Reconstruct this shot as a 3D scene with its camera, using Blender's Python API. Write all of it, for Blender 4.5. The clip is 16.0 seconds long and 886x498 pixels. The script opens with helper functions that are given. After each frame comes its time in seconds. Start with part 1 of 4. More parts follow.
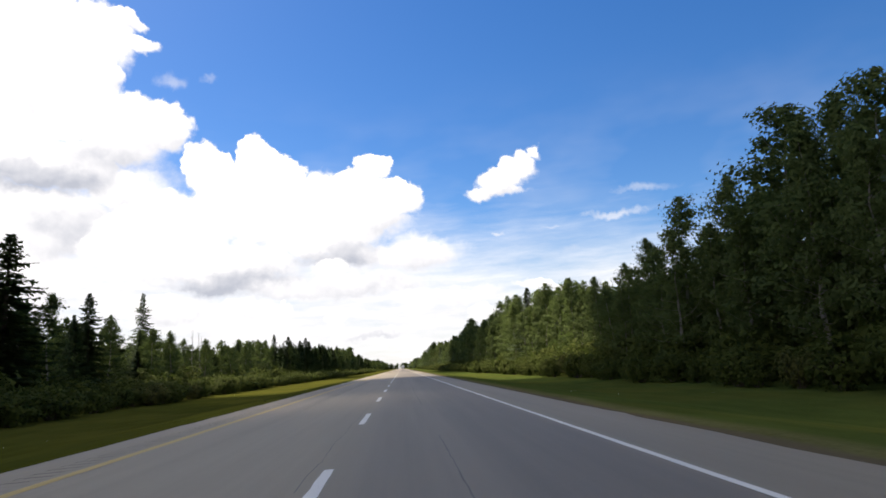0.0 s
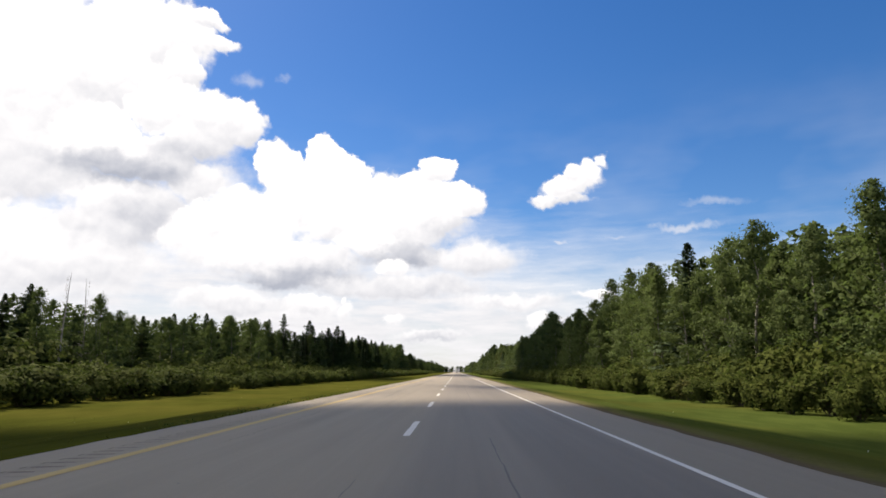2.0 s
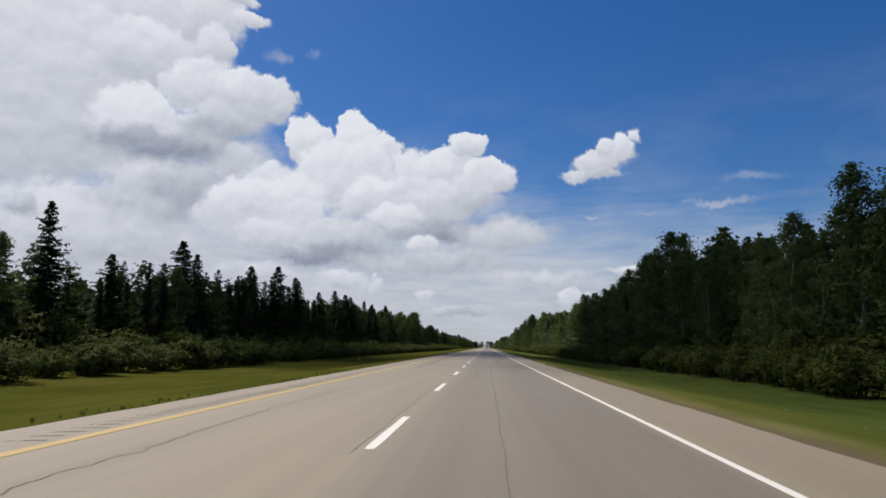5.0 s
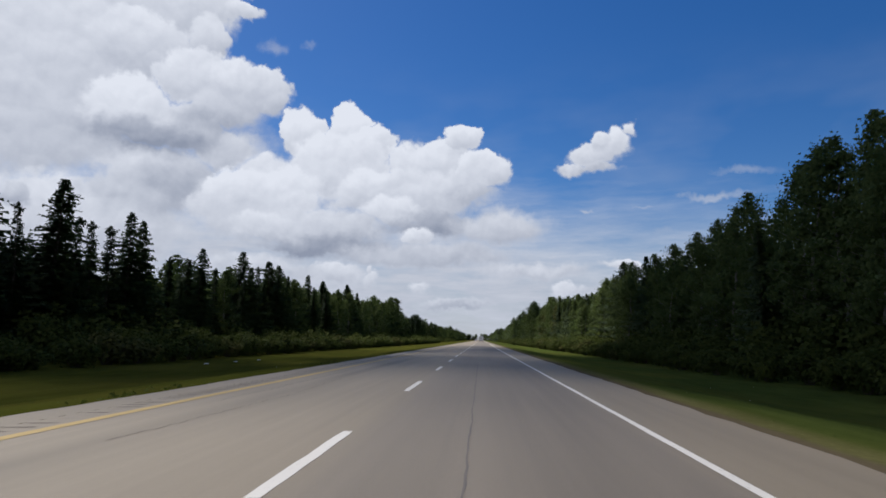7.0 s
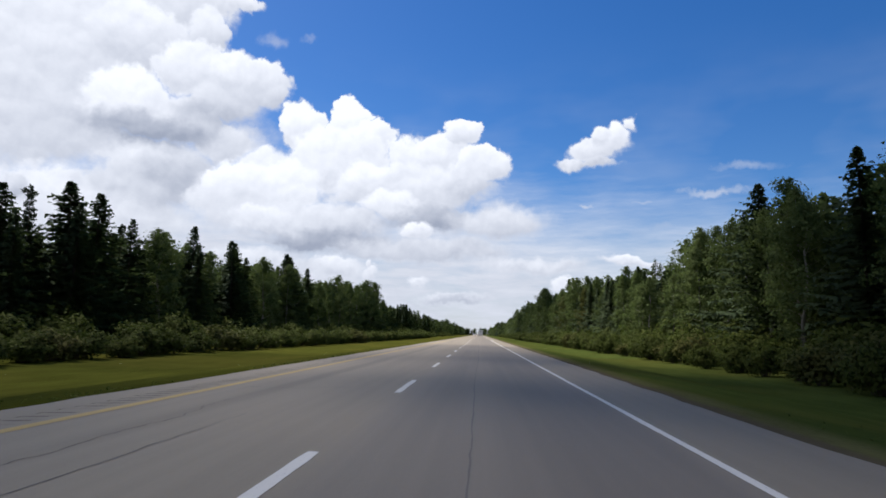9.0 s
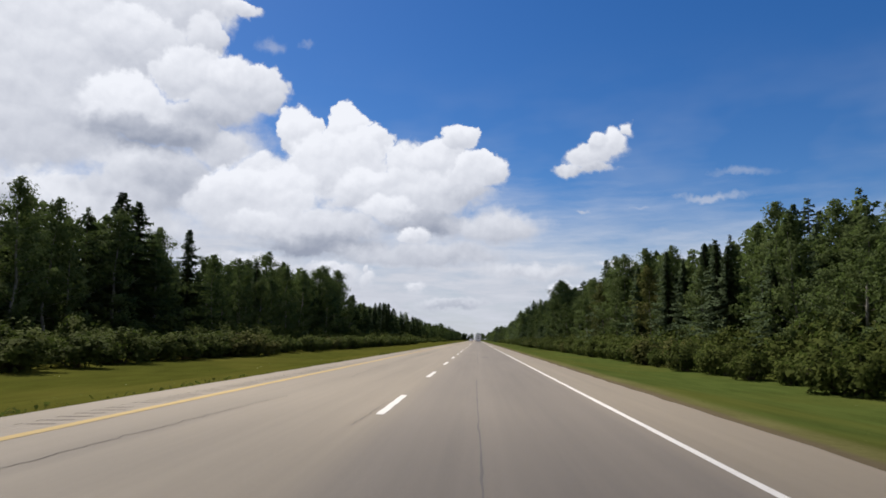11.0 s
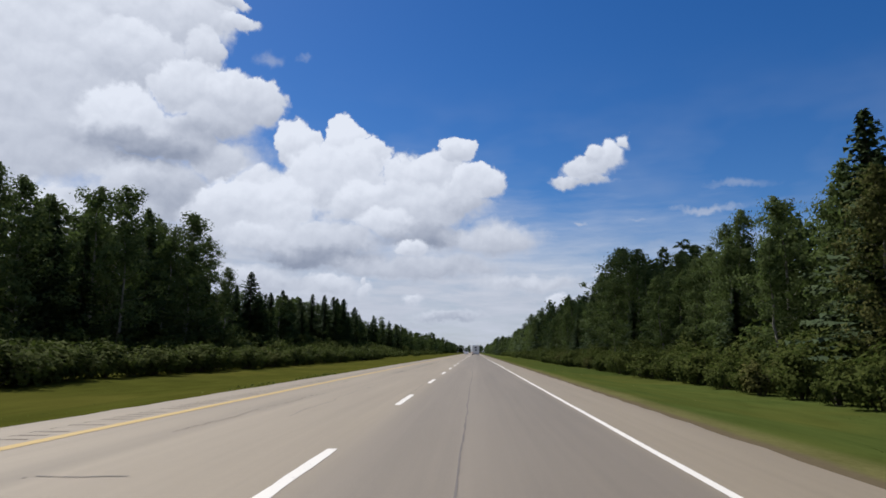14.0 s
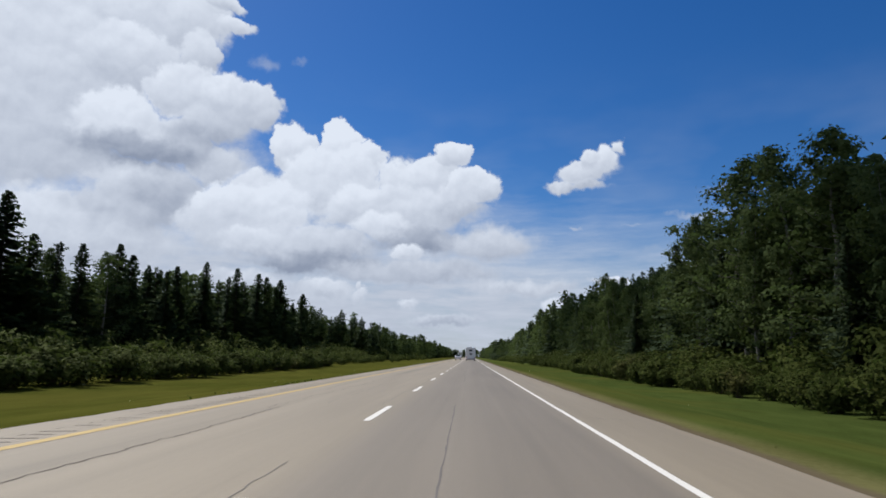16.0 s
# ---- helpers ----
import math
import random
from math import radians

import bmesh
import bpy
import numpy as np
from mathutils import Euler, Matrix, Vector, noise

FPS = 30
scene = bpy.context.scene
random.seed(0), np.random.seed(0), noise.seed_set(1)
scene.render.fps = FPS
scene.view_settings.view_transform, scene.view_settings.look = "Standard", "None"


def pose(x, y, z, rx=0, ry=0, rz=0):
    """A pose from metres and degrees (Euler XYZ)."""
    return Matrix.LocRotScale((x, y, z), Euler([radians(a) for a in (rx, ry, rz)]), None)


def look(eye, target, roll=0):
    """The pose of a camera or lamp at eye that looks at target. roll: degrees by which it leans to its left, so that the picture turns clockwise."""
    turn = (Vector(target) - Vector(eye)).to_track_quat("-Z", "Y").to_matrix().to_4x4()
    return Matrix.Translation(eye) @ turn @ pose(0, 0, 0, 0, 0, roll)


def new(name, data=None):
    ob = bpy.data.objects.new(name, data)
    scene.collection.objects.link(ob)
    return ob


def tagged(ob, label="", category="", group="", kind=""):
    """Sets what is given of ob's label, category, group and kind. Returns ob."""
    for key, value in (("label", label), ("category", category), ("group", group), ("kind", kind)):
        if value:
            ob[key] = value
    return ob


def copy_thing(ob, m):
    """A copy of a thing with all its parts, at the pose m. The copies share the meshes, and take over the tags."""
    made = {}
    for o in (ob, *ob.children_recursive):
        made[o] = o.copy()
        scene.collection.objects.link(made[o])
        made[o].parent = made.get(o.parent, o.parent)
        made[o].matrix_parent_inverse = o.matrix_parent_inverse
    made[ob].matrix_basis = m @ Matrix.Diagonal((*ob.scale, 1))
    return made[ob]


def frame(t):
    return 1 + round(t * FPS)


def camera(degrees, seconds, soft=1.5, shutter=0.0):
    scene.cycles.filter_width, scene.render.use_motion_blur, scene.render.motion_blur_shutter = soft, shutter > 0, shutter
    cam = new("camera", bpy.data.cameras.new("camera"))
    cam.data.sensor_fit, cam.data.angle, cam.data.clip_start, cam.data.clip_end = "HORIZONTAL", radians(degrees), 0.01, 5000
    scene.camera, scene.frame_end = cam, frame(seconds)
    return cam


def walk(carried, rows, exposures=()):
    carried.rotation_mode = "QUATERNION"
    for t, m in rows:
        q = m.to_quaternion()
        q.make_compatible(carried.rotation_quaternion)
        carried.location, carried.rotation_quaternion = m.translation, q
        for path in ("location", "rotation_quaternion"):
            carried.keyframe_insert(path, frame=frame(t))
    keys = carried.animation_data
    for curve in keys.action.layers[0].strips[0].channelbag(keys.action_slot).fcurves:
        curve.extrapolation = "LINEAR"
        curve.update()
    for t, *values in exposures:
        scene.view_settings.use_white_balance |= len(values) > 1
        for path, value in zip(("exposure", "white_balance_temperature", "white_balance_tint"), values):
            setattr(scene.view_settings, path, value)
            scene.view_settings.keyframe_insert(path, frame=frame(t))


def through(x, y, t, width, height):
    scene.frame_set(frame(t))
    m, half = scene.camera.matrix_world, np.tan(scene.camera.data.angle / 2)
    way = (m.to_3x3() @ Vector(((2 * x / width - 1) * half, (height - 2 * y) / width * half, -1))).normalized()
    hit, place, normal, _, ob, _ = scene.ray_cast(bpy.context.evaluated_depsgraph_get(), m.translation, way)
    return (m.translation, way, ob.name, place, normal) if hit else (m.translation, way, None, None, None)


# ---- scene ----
# The road runs along +y, the broken line between the lanes lies on x = 0.
PATH = [
    (0.0, 0.86, -4.43, -3.65, 10.31, 3.49), (0.5, 0.80, 9.55, -3.03, 10.60, -0.51), (1.0, 0.82, 23.62, -0.82, 10.48, -0.96),
    (1.5, 0.83, 37.76, 0.10, 11.18, -0.75), (2.0, 0.85, 51.80, 1.20, 10.83, -0.24), (2.5, 0.89, 65.86, 2.13, 9.90, 0.13),
    (3.0, 0.92, 80.05, 3.45, 8.77, -0.14), (5.5, 1.30, 151.42, 3.78, 8.58, -0.80), (6.0, 1.38, 165.62, 3.38, 8.34, -0.85),
    (6.5, 1.47, 179.63, 3.18, 8.12, -1.18), (7.0, 1.52, 193.62, 3.34, 8.01, -0.93), (7.5, 1.53, 207.53, 3.42, 7.62, -1.27),
    (8.0, 1.56, 221.05, 3.41, 7.16, -1.40), (8.5, 1.50, 235.12, 3.22, 7.30, -1.01), (9.0, 1.47, 249.32, 3.25, 7.51, -1.17),
    (11.5, 1.35, 320.0, 2.97, 8.39, -1.09), (12.0, 1.36, 334.33, 3.19, 9.11, -0.85), (12.5, 1.41, 348.95, 3.10, 9.50, -0.88),
    (13.0, 1.47, 363.5, 2.84, 9.18, -1.44), (13.5, 1.51, 377.82, 2.54, 9.38, -1.33), (14.0, 1.54, 391.96, 2.81, 9.09, -0.99),
    (14.5, 1.55, 405.98, 2.92, 9.16, -1.09), (15.0, 1.60, 420.05, 2.78, 9.24, -1.11), (15.5, 1.63, 434.13, 2.63, 9.38, -1.15),
    (16.0, 1.68, 448.24, 2.38, 9.49, -1.10)]
EYE = 1.073
EXPOSURES = [(0.0, 0.92, 7000, 12), (0.5, 0.86, 7000, 12), (1.5, 0.92, 7050, 12), (2.0, 0.72, 6950, 12), (2.5, 0.70, 6800, 12), (3.0, 0.24, 6500, 12), (3.2, 0.12, 6450, 12), (5.5, -0.03, 6200, 12),
             (6.5, -0.01, 6100, 12), (7.5, 0.0, 6050, 12), (8.0, 0.02, 6050, 12), (8.5, 0.17, 6050, 12), (9.0, 0.38, 6150, 12), (9.2, 0.40, 6150, 12), (11.3, 0.15, 6300, 12),
             (13.5, 0.04, 6050, 12), (16.0, 0.02, 5900, 10)]
cam = camera(69.4, 16.0, soft=1.7, shutter=0.05)
walk(cam, [(t, pose(x, y, EYE, 90 + pitch, roll, yaw)) for t, x, y, yaw, pitch, roll in PATH], EXPOSURES)

# ---------------------------------------------------------------- world and sun
SUN_EL, SUN_AZ = radians(52), radians(-50)      # azimuth from +y, towards +x
TO_SUN = Vector((math.sin(SUN_AZ) * math.cos(SUN_EL), math.cos(SUN_AZ) * math.cos(SUN_EL), math.sin(SUN_EL)))
sun = new("sun", bpy.data.lights.new("sun", "SUN"))
sun.data.energy, sun.data.angle, sun.data.color = 5.0, radians(0.53), (1.0, 0.93, 0.83)
sun.matrix_world = look((0, 0, 0), -TO_SUN)


class Nodes:
    """Short hand for wiring a node tree."""

    def __init__(self, tree):
        self.tree = tree

    def add(self, kind, inputs=None, **settings):
        node = self.tree.nodes.new(kind)
        for key, value in settings.items():
            setattr(node, key, value)
        for key, value in (inputs or {}).items():
            if isinstance(value, bpy.types.NodeSocket):
                self.tree.links.new(value, node.inputs[key])
            else:
                node.inputs[key].default_value = value
        return node

    def math(self, op, a, b=None, c=None, clamp=False):
        vals = {i: v for i, v in enumerate((a, b, c)) if v is not None}
        return self.add("ShaderNodeMath", vals, operation=op, use_clamp=clamp).outputs[0]

    def vec(self, op, a, b=None):
        node = self.add("ShaderNodeVectorMath", {0: a} if b is None else {0: a, 1: b}, operation=op)
        return node.outputs["Value"] if op in ("LENGTH", "DOT_PRODUCT", "DISTANCE") else node.outputs[0]

    def ramp(self, value, low, high, a=0.0, b=1.0, smooth=True):
        return self.add("ShaderNodeMapRange", {"Value": value, "From Min": low, "From Max": high, "To Min": a, "To Max": b},
                        interpolation_type="SMOOTHSTEP" if smooth else "LINEAR").outputs[0]

    def mix(self, fac, a, b, blend="MIX"):
        node = self.add("ShaderNodeMix", data_type="RGBA", blend_type=blend)
        for i, v in ((0, fac), (6, a), (7, b)):
            if isinstance(v, bpy.types.NodeSocket):
                self.tree.links.new(v, node.inputs[i])
            else:
                node.inputs[i].default_value = v
        return node.outputs[2]

    def noise(self, vector, scale, detail=4.0, rough=0.55, distort=0.0):
        return self.add("ShaderNodeTexNoise", {"Vector": vector, "Scale": scale, "Detail": detail, "Roughness": rough,
                                               "Distortion": distort}).outputs["Fac"]


# Clouds as billows from back to front: azimuth, elevation, half width, half height in degrees, brightness, softness of the rim.
TOWER = [(-28.9, 13.8, 6.4, 2.3, 0.68, 0.8), (-37.5, 19.3, 12.1, 13.2, 0.8, 0.5), (-32.9, 8.4, 10.1, 4.8, 0.76, 0.6), (-22.7, 15.1, 4.2, 3.3, 0.7, 0.9),
    (-27.8, 26.5, 6.3, 3.8, 0.86, 0.3), (-22.2, 26.8, 2.3, 0.8, 0.86, 0.4), (-23.0, 28.5, 2.2, 0.9, 0.86, 0.4), (-30.1, 22.8, 5.1, 3.0, 0.82, 0.4),
    (-24.8, 24.2, 2.1, 2.2, 0.8, 0.35), (-25.7, 20.9, 3.4, 2.7, 0.84, 0.35), (-23.0, 18.8, 4.2, 2.3, 0.68, 0.7), (-20.4, 20.5, 3.5, 2.4, 0.8, 0.28)]
LOBES = [(-22.2, 21.5, 2.9, 1.8, 0.92, 0.5), (-26.0, 16.8, 4.2, 2.7, 0.66, 0.6), (-27.4, 12.0, 7.3, 3.4, 0.7, 0.7),
    (-25.7, 12.6, 4.9, 2.6, 0.48, 0.9), (-30.3, 17.9, 4.2, 3.2, 0.93, 0.45), (-29.1, 16.0, 6.4, 2.1, 0.3, 1.0), (-23.6, 17.9, 4.2, 1.6, 0.52, 1.0),
    (-38.0, 9.9, 1.4, 1.2, 0.6, 0.7), (-19.2, 13.2, 3.4, 2.9, 0.84, 0.6)]
HEAP = [(-21.0, 10.7, 5.6, 3.6, 0.82, 0.5), (-3.5, 14.5, 6.2, 3.3, 0.78, 0.5), (-16.5, 17.5, 2.3, 2.6, 0.95, 0.22),
    (-12.2, 17.8, 2.3, 2.5, 1.0, 0.2), (-9.7, 17.1, 1.9, 1.9, 0.95, 0.25), (-12.9, 14.7, 5.6, 3.5, 0.9, 0.4), (-3.8, 16.4, 2.7, 1.7, 0.9, 0.25), (-1.7, 17.9, 1.8, 1.4, 0.95, 0.22),
    (-5.4, 15.3, 3.9, 2.5, 0.88, 0.4), (0.2, 15.0, 2.8, 2.1, 0.9, 0.25), (-6.6, 12.4, 8.2, 3.1, 0.78, 0.5), (-17.7, 12.1, 4.4, 2.9, 0.92, 0.5)]
FOLDS = [(-22.0, 12.3, 3.1, 2.1, 0.97, 0.5), (-10.8, 13.3, 3.1, 2.0, 0.93, 0.6), (-14.6, 9.3, 7.9, 2.6, 0.72, 0.6),
    (-8.1, 11.1, 3.6, 1.7, 0.88, 0.6), (-12.6, 7.8, 9.4, 1.7, 0.22, 1.0), (-3.7, 10.0, 6.7, 2.1, 0.31, 1.0), (-5.5, 8.9, 1.8, 1.0, 0.92, 0.6),
    (-19.0, 9.3, 4.3, 1.7, 0.8, 0.7), (-0.9, 12.8, 3.1, 1.5, 0.62, 0.9)]
LOW = [(-4.4, 7.2, 11.6, 2.0, 0.6, 1.0), (1.7, 9.7, 6.1, 2.5, 0.66, 1.0), (4.7, 6.0, 6.5, 1.3, 0.7, 1.0), (-9.7, 5.2, 0.9, 1.4, 0.84, 0.9),
    (-10.0, 6.1, 0.5, 0.6, 0.86, 0.9), (-5.6, 4.3, 1.2, 0.7, 0.8, 1.0), (-13.0, 5.5, 3.9, 1.5, 0.78, 0.8), (7.5, 4.3, 1.7, 1.1, 0.85, 0.9),
    (13.0, 6.5, 3.0, 0.6, 0.84, 0.8), (-19.7, 5.6, 5.6, 1.9, 0.7, 0.8), (-2.3, 2.9, 4.5, 0.7, 0.58, 1.0), (-5.8, 9.2, 2.3, 1.1, 0.88, 0.7)]
SMALL = [(10.1, 16.0, 2.5, 1.3, 0.82, 0.5), (12.1, 17.1, 1.6, 1.5, 0.9, 0.45), (13.4, 18.1, 0.9, 0.8, 0.88, 0.7), (8.4, 15.0, 2.0, 0.7, 0.74, 0.8),
    (10.5, 17.2, 1.1, 1.0, 0.88, 0.5), (10.5, 15.1, 2.4, 0.6, 0.62, 0.9)]
WISPS = [(-20.4, 16.0, 3.6, 2.6, 0.5), (-19.3, 24.4, 1.5, 0.9, 0.4), (-16.4, 24.8, 0.9, 0.4, 0.25), (9.2, 11.5, 1.5, 0.4, 0.7),
    (14.1, 11.5, 2.4, 0.4, 0.45), (19.6, 11.9, 4.2, 0.5, 0.6), (22.3, 13.9, 3.4, 0.5, 0.35), (2.7, 11.3, 3.6, 1.4, 0.4), (5.7, 7.7, 3.5, 0.5, 0.5),
    (14.9, 9.0, 7.9, 1.3, 0.45)]


def build_world():
    world = bpy.data.worlds.new("sky")
    scene.world, world.use_nodes = world, True
    tree = world.node_tree
    tree.nodes.clear()
    n = Nodes(tree)
    way = n.add("ShaderNodeTexCoord").outputs["Generated"]
    x, y, z = n.add("ShaderNodeSeparateXYZ", {0: way}).outputs
    az = n.math("MULTIPLY", n.math("ARCTAN2", x, y), 57.29578)
    el = n.math("MULTIPLY", n.math("ARCSINE", z), 57.29578)
    place = n.add("ShaderNodeCombineXYZ", {0: az, 1: el}).outputs[0]

    def swirl(scale, detail, rough, reach):
        tint = n.add("ShaderNodeTexNoise", {"Vector": place, "Scale": scale, "Detail": detail, "Roughness": rough}).outputs["Color"]
        return n.vec("MULTIPLY", n.vec("SUBTRACT", tint, (0.5, 0.5, 0.5)), reach)

    warp = n.vec("ADD", swirl(0.30, 3.0, 0.55, (2.4, 2.2, 0)), swirl(1.5, 5.0, 0.60, (0.85, 0.80, 0)))
    moved = n.vec("ADD", place, warp)
    cells = n.add("ShaderNodeTexVoronoi", {"Vector": n.vec("ADD", place, n.vec("MULTIPLY", warp, (0.7, 0.7, 0))), "Scale": 0.62, "Smoothness": 0.45}, feature="SMOOTH_F1")
    bulge = n.math("SUBTRACT", 0.48, cells.outputs["Distance"])
    fine = n.math("SUBTRACT", n.noise(place, 1.3, 7.0, 0.60), 0.5)
    rim = n.math("ADD", n.math("MULTIPLY", bulge, 0.22), n.math("MULTIPLY", fine, 0.24))
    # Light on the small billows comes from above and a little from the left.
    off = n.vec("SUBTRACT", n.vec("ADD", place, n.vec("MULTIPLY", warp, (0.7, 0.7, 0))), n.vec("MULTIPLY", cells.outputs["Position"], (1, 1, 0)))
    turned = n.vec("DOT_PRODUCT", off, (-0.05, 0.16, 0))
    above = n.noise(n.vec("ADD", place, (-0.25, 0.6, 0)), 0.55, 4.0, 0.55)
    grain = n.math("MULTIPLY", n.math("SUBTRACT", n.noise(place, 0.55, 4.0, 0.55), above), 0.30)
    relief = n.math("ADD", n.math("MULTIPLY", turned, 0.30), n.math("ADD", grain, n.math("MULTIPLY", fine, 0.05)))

    def mixed(fac, low, high):
        node = n.add("ShaderNodeMix", data_type="FLOAT")
        for i, v in ((0, fac), (2, low), (3, high)):
            if isinstance(v, bpy.types.NodeSocket):
                tree.links.new(v, node.inputs[i])
            else:
                node.inputs[i].default_value = v
        return node.outputs[0]

    def reached(billow):
        a, e, rx, ry = billow[:4]
        d = n.add("ShaderNodeVectorMath", {0: moved, 1: (1 / rx, 1 / ry, 0), 2: (-a / rx, -e / ry, 0)}, operation="MULTIPLY_ADD").outputs[0]
        return d, n.math("SUBTRACT", 1.0, n.vec("LENGTH", d))

    # The thin hazy layer that thickens towards the horizon, drawn out in streaks, and single wisps.
    streak = n.noise(n.vec("ADD", n.vec("MULTIPLY", place, (0.11, 0.75, 0)), n.vec("MULTIPLY", warp, (0.05, 0.15, 0))), 1.0, 6.0, 0.62)
    patchy = n.noise(n.vec("MULTIPLY", place, (0.10, 0.22, 0)), 1.0, 3.0, 0.5)
    slope = n.math("ADD", el, n.math("MULTIPLY", n.math("MAXIMUM", az, -6.0), 0.10))
    veil = n.math("ADD", n.ramp(slope, 16.0, 4.5, 0.0, 0.93), n.math("MULTIPLY", n.math("SUBTRACT", streak, 0.52), n.ramp(slope, 20.0, 9.0, 0.0, 0.95)), clamp=True)
    veil = n.math("ADD", veil, n.math("MULTIPLY", n.ramp(el, 26.0, 12.0), n.math("MULTIPLY", n.math("SUBTRACT", patchy, 0.42), 0.55)), clamp=True)
    for wisp in WISPS:
        _, reach = reached(wisp)
        veil = n.math("MAXIMUM", veil, n.ramp(n.math("ADD", reach, n.math("MULTIPLY", fine, 0.7)), 0.0, 0.95, 0.0, wisp[4]))
    haze_light = n.math("ADD", n.math("MULTIPLY", n.math("SUBTRACT", streak, 0.5), 0.60), 0.57)
    # Heaps all round outside the view.
    far = n.math("SUBTRACT", n.noise(n.vec("MULTIPLY", place, (1, 1.5, 0)), 0.045, 6.0, 0.55), 0.47)
    aside = n.ramp(n.math("ABSOLUTE", az), 46, 64)
    cover = n.math("MULTIPLY", n.ramp(n.math("ADD", far, n.math("MULTIPLY", fine, 0.1)), 0.0, 0.07), aside)
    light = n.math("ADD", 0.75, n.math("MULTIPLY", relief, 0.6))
    for billow in TOWER + LOBES + HEAP + FOLDS + LOW + SMALL:
        d, reach = reached(billow)
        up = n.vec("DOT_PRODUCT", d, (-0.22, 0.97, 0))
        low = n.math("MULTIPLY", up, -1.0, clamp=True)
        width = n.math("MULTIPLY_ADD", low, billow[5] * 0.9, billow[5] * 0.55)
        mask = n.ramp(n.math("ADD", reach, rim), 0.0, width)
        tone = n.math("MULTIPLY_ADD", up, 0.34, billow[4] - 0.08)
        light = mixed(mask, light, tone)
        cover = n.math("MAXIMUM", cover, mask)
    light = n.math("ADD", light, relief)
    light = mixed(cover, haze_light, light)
    cover = n.math("SUBTRACT", 1.0, n.math("MULTIPLY", n.math("SUBTRACT", 1.0, cover), n.math("SUBTRACT", 1.0, veil)))
    sky = n.add("ShaderNodeTexSky", sky_type="NISHITA", sun_disc=False, sun_elevation=SUN_EL, sun_rotation=SUN_AZ,
                air_density=1.0, dust_density=0.3, ozone_density=4.0).outputs[0]
    sky = n.add("ShaderNodeHueSaturation", {"Hue": 0.508, "Saturation": 1.32, "Color": sky}).outputs[0]
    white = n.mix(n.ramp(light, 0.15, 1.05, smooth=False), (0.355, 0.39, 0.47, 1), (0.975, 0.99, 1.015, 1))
    back = n.add("ShaderNodeBackground", {"Color": sky, "Strength": 0.078}).outputs[0]
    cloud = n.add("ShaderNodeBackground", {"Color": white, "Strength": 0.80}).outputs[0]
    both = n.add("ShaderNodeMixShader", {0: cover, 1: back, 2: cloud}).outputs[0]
    n.add("ShaderNodeOutputWorld", {"Surface": both})


build_world()


# ---------------------------------------------------------------- materials
def material(name):
    m = bpy.data.materials.new(name)
    m.use_nodes = True
    m.node_tree.nodes.clear()
    return m, Nodes(m.node_tree)


def surface(n, colour, rough=0.8, bump=None, strength=0.3, distance=0.01, specular=0.3, through=0.0, metal=0.0):
    inputs = {"Base Color": colour, "Roughness": rough, "Specular IOR Level": specular, "Metallic": metal}
    if bump is not None:
        inputs["Normal"] = n.add("ShaderNodeBump", {"Height": bump, "Strength": strength, "Distance": distance}).outputs[0]
    shader = n.add("ShaderNodeBsdfPrincipled", inputs).outputs[0]
    if through:
        leaf = n.add("ShaderNodeBsdfTranslucent", {"Color": n.mix(0.5, colour, (0.105, 0.160, 0.034, 1))}).outputs[0]
        shader = n.add("ShaderNodeMixShader", {0: through, 1: shader, 2: leaf}).outputs[0]
    n.add("ShaderNodeOutputMaterial", {"Surface": shader})


def plain(name, colour, rough=0.6, grain=0.15, scale=8.0, specular=0.4, metal=0.0):
    m, n = material(name)
    at = n.add("ShaderNodeTexCoord").outputs["Object"]
    fine, wide = n.noise(at, scale * 6, 4.0), n.noise(at, scale * 0.4, 3.0)
    tone = n.math("ADD", 1 - grain, n.math("MULTIPLY", n.math("ADD", fine, wide), grain))
    surface(n, n.vec("MULTIPLY", (*colour,), n.add("ShaderNodeCombineXYZ", {0: tone, 1: tone, 2: tone}).outputs[0]), rough,
            bump=fine, strength=0.1, specular=specular, metal=metal)
    return m


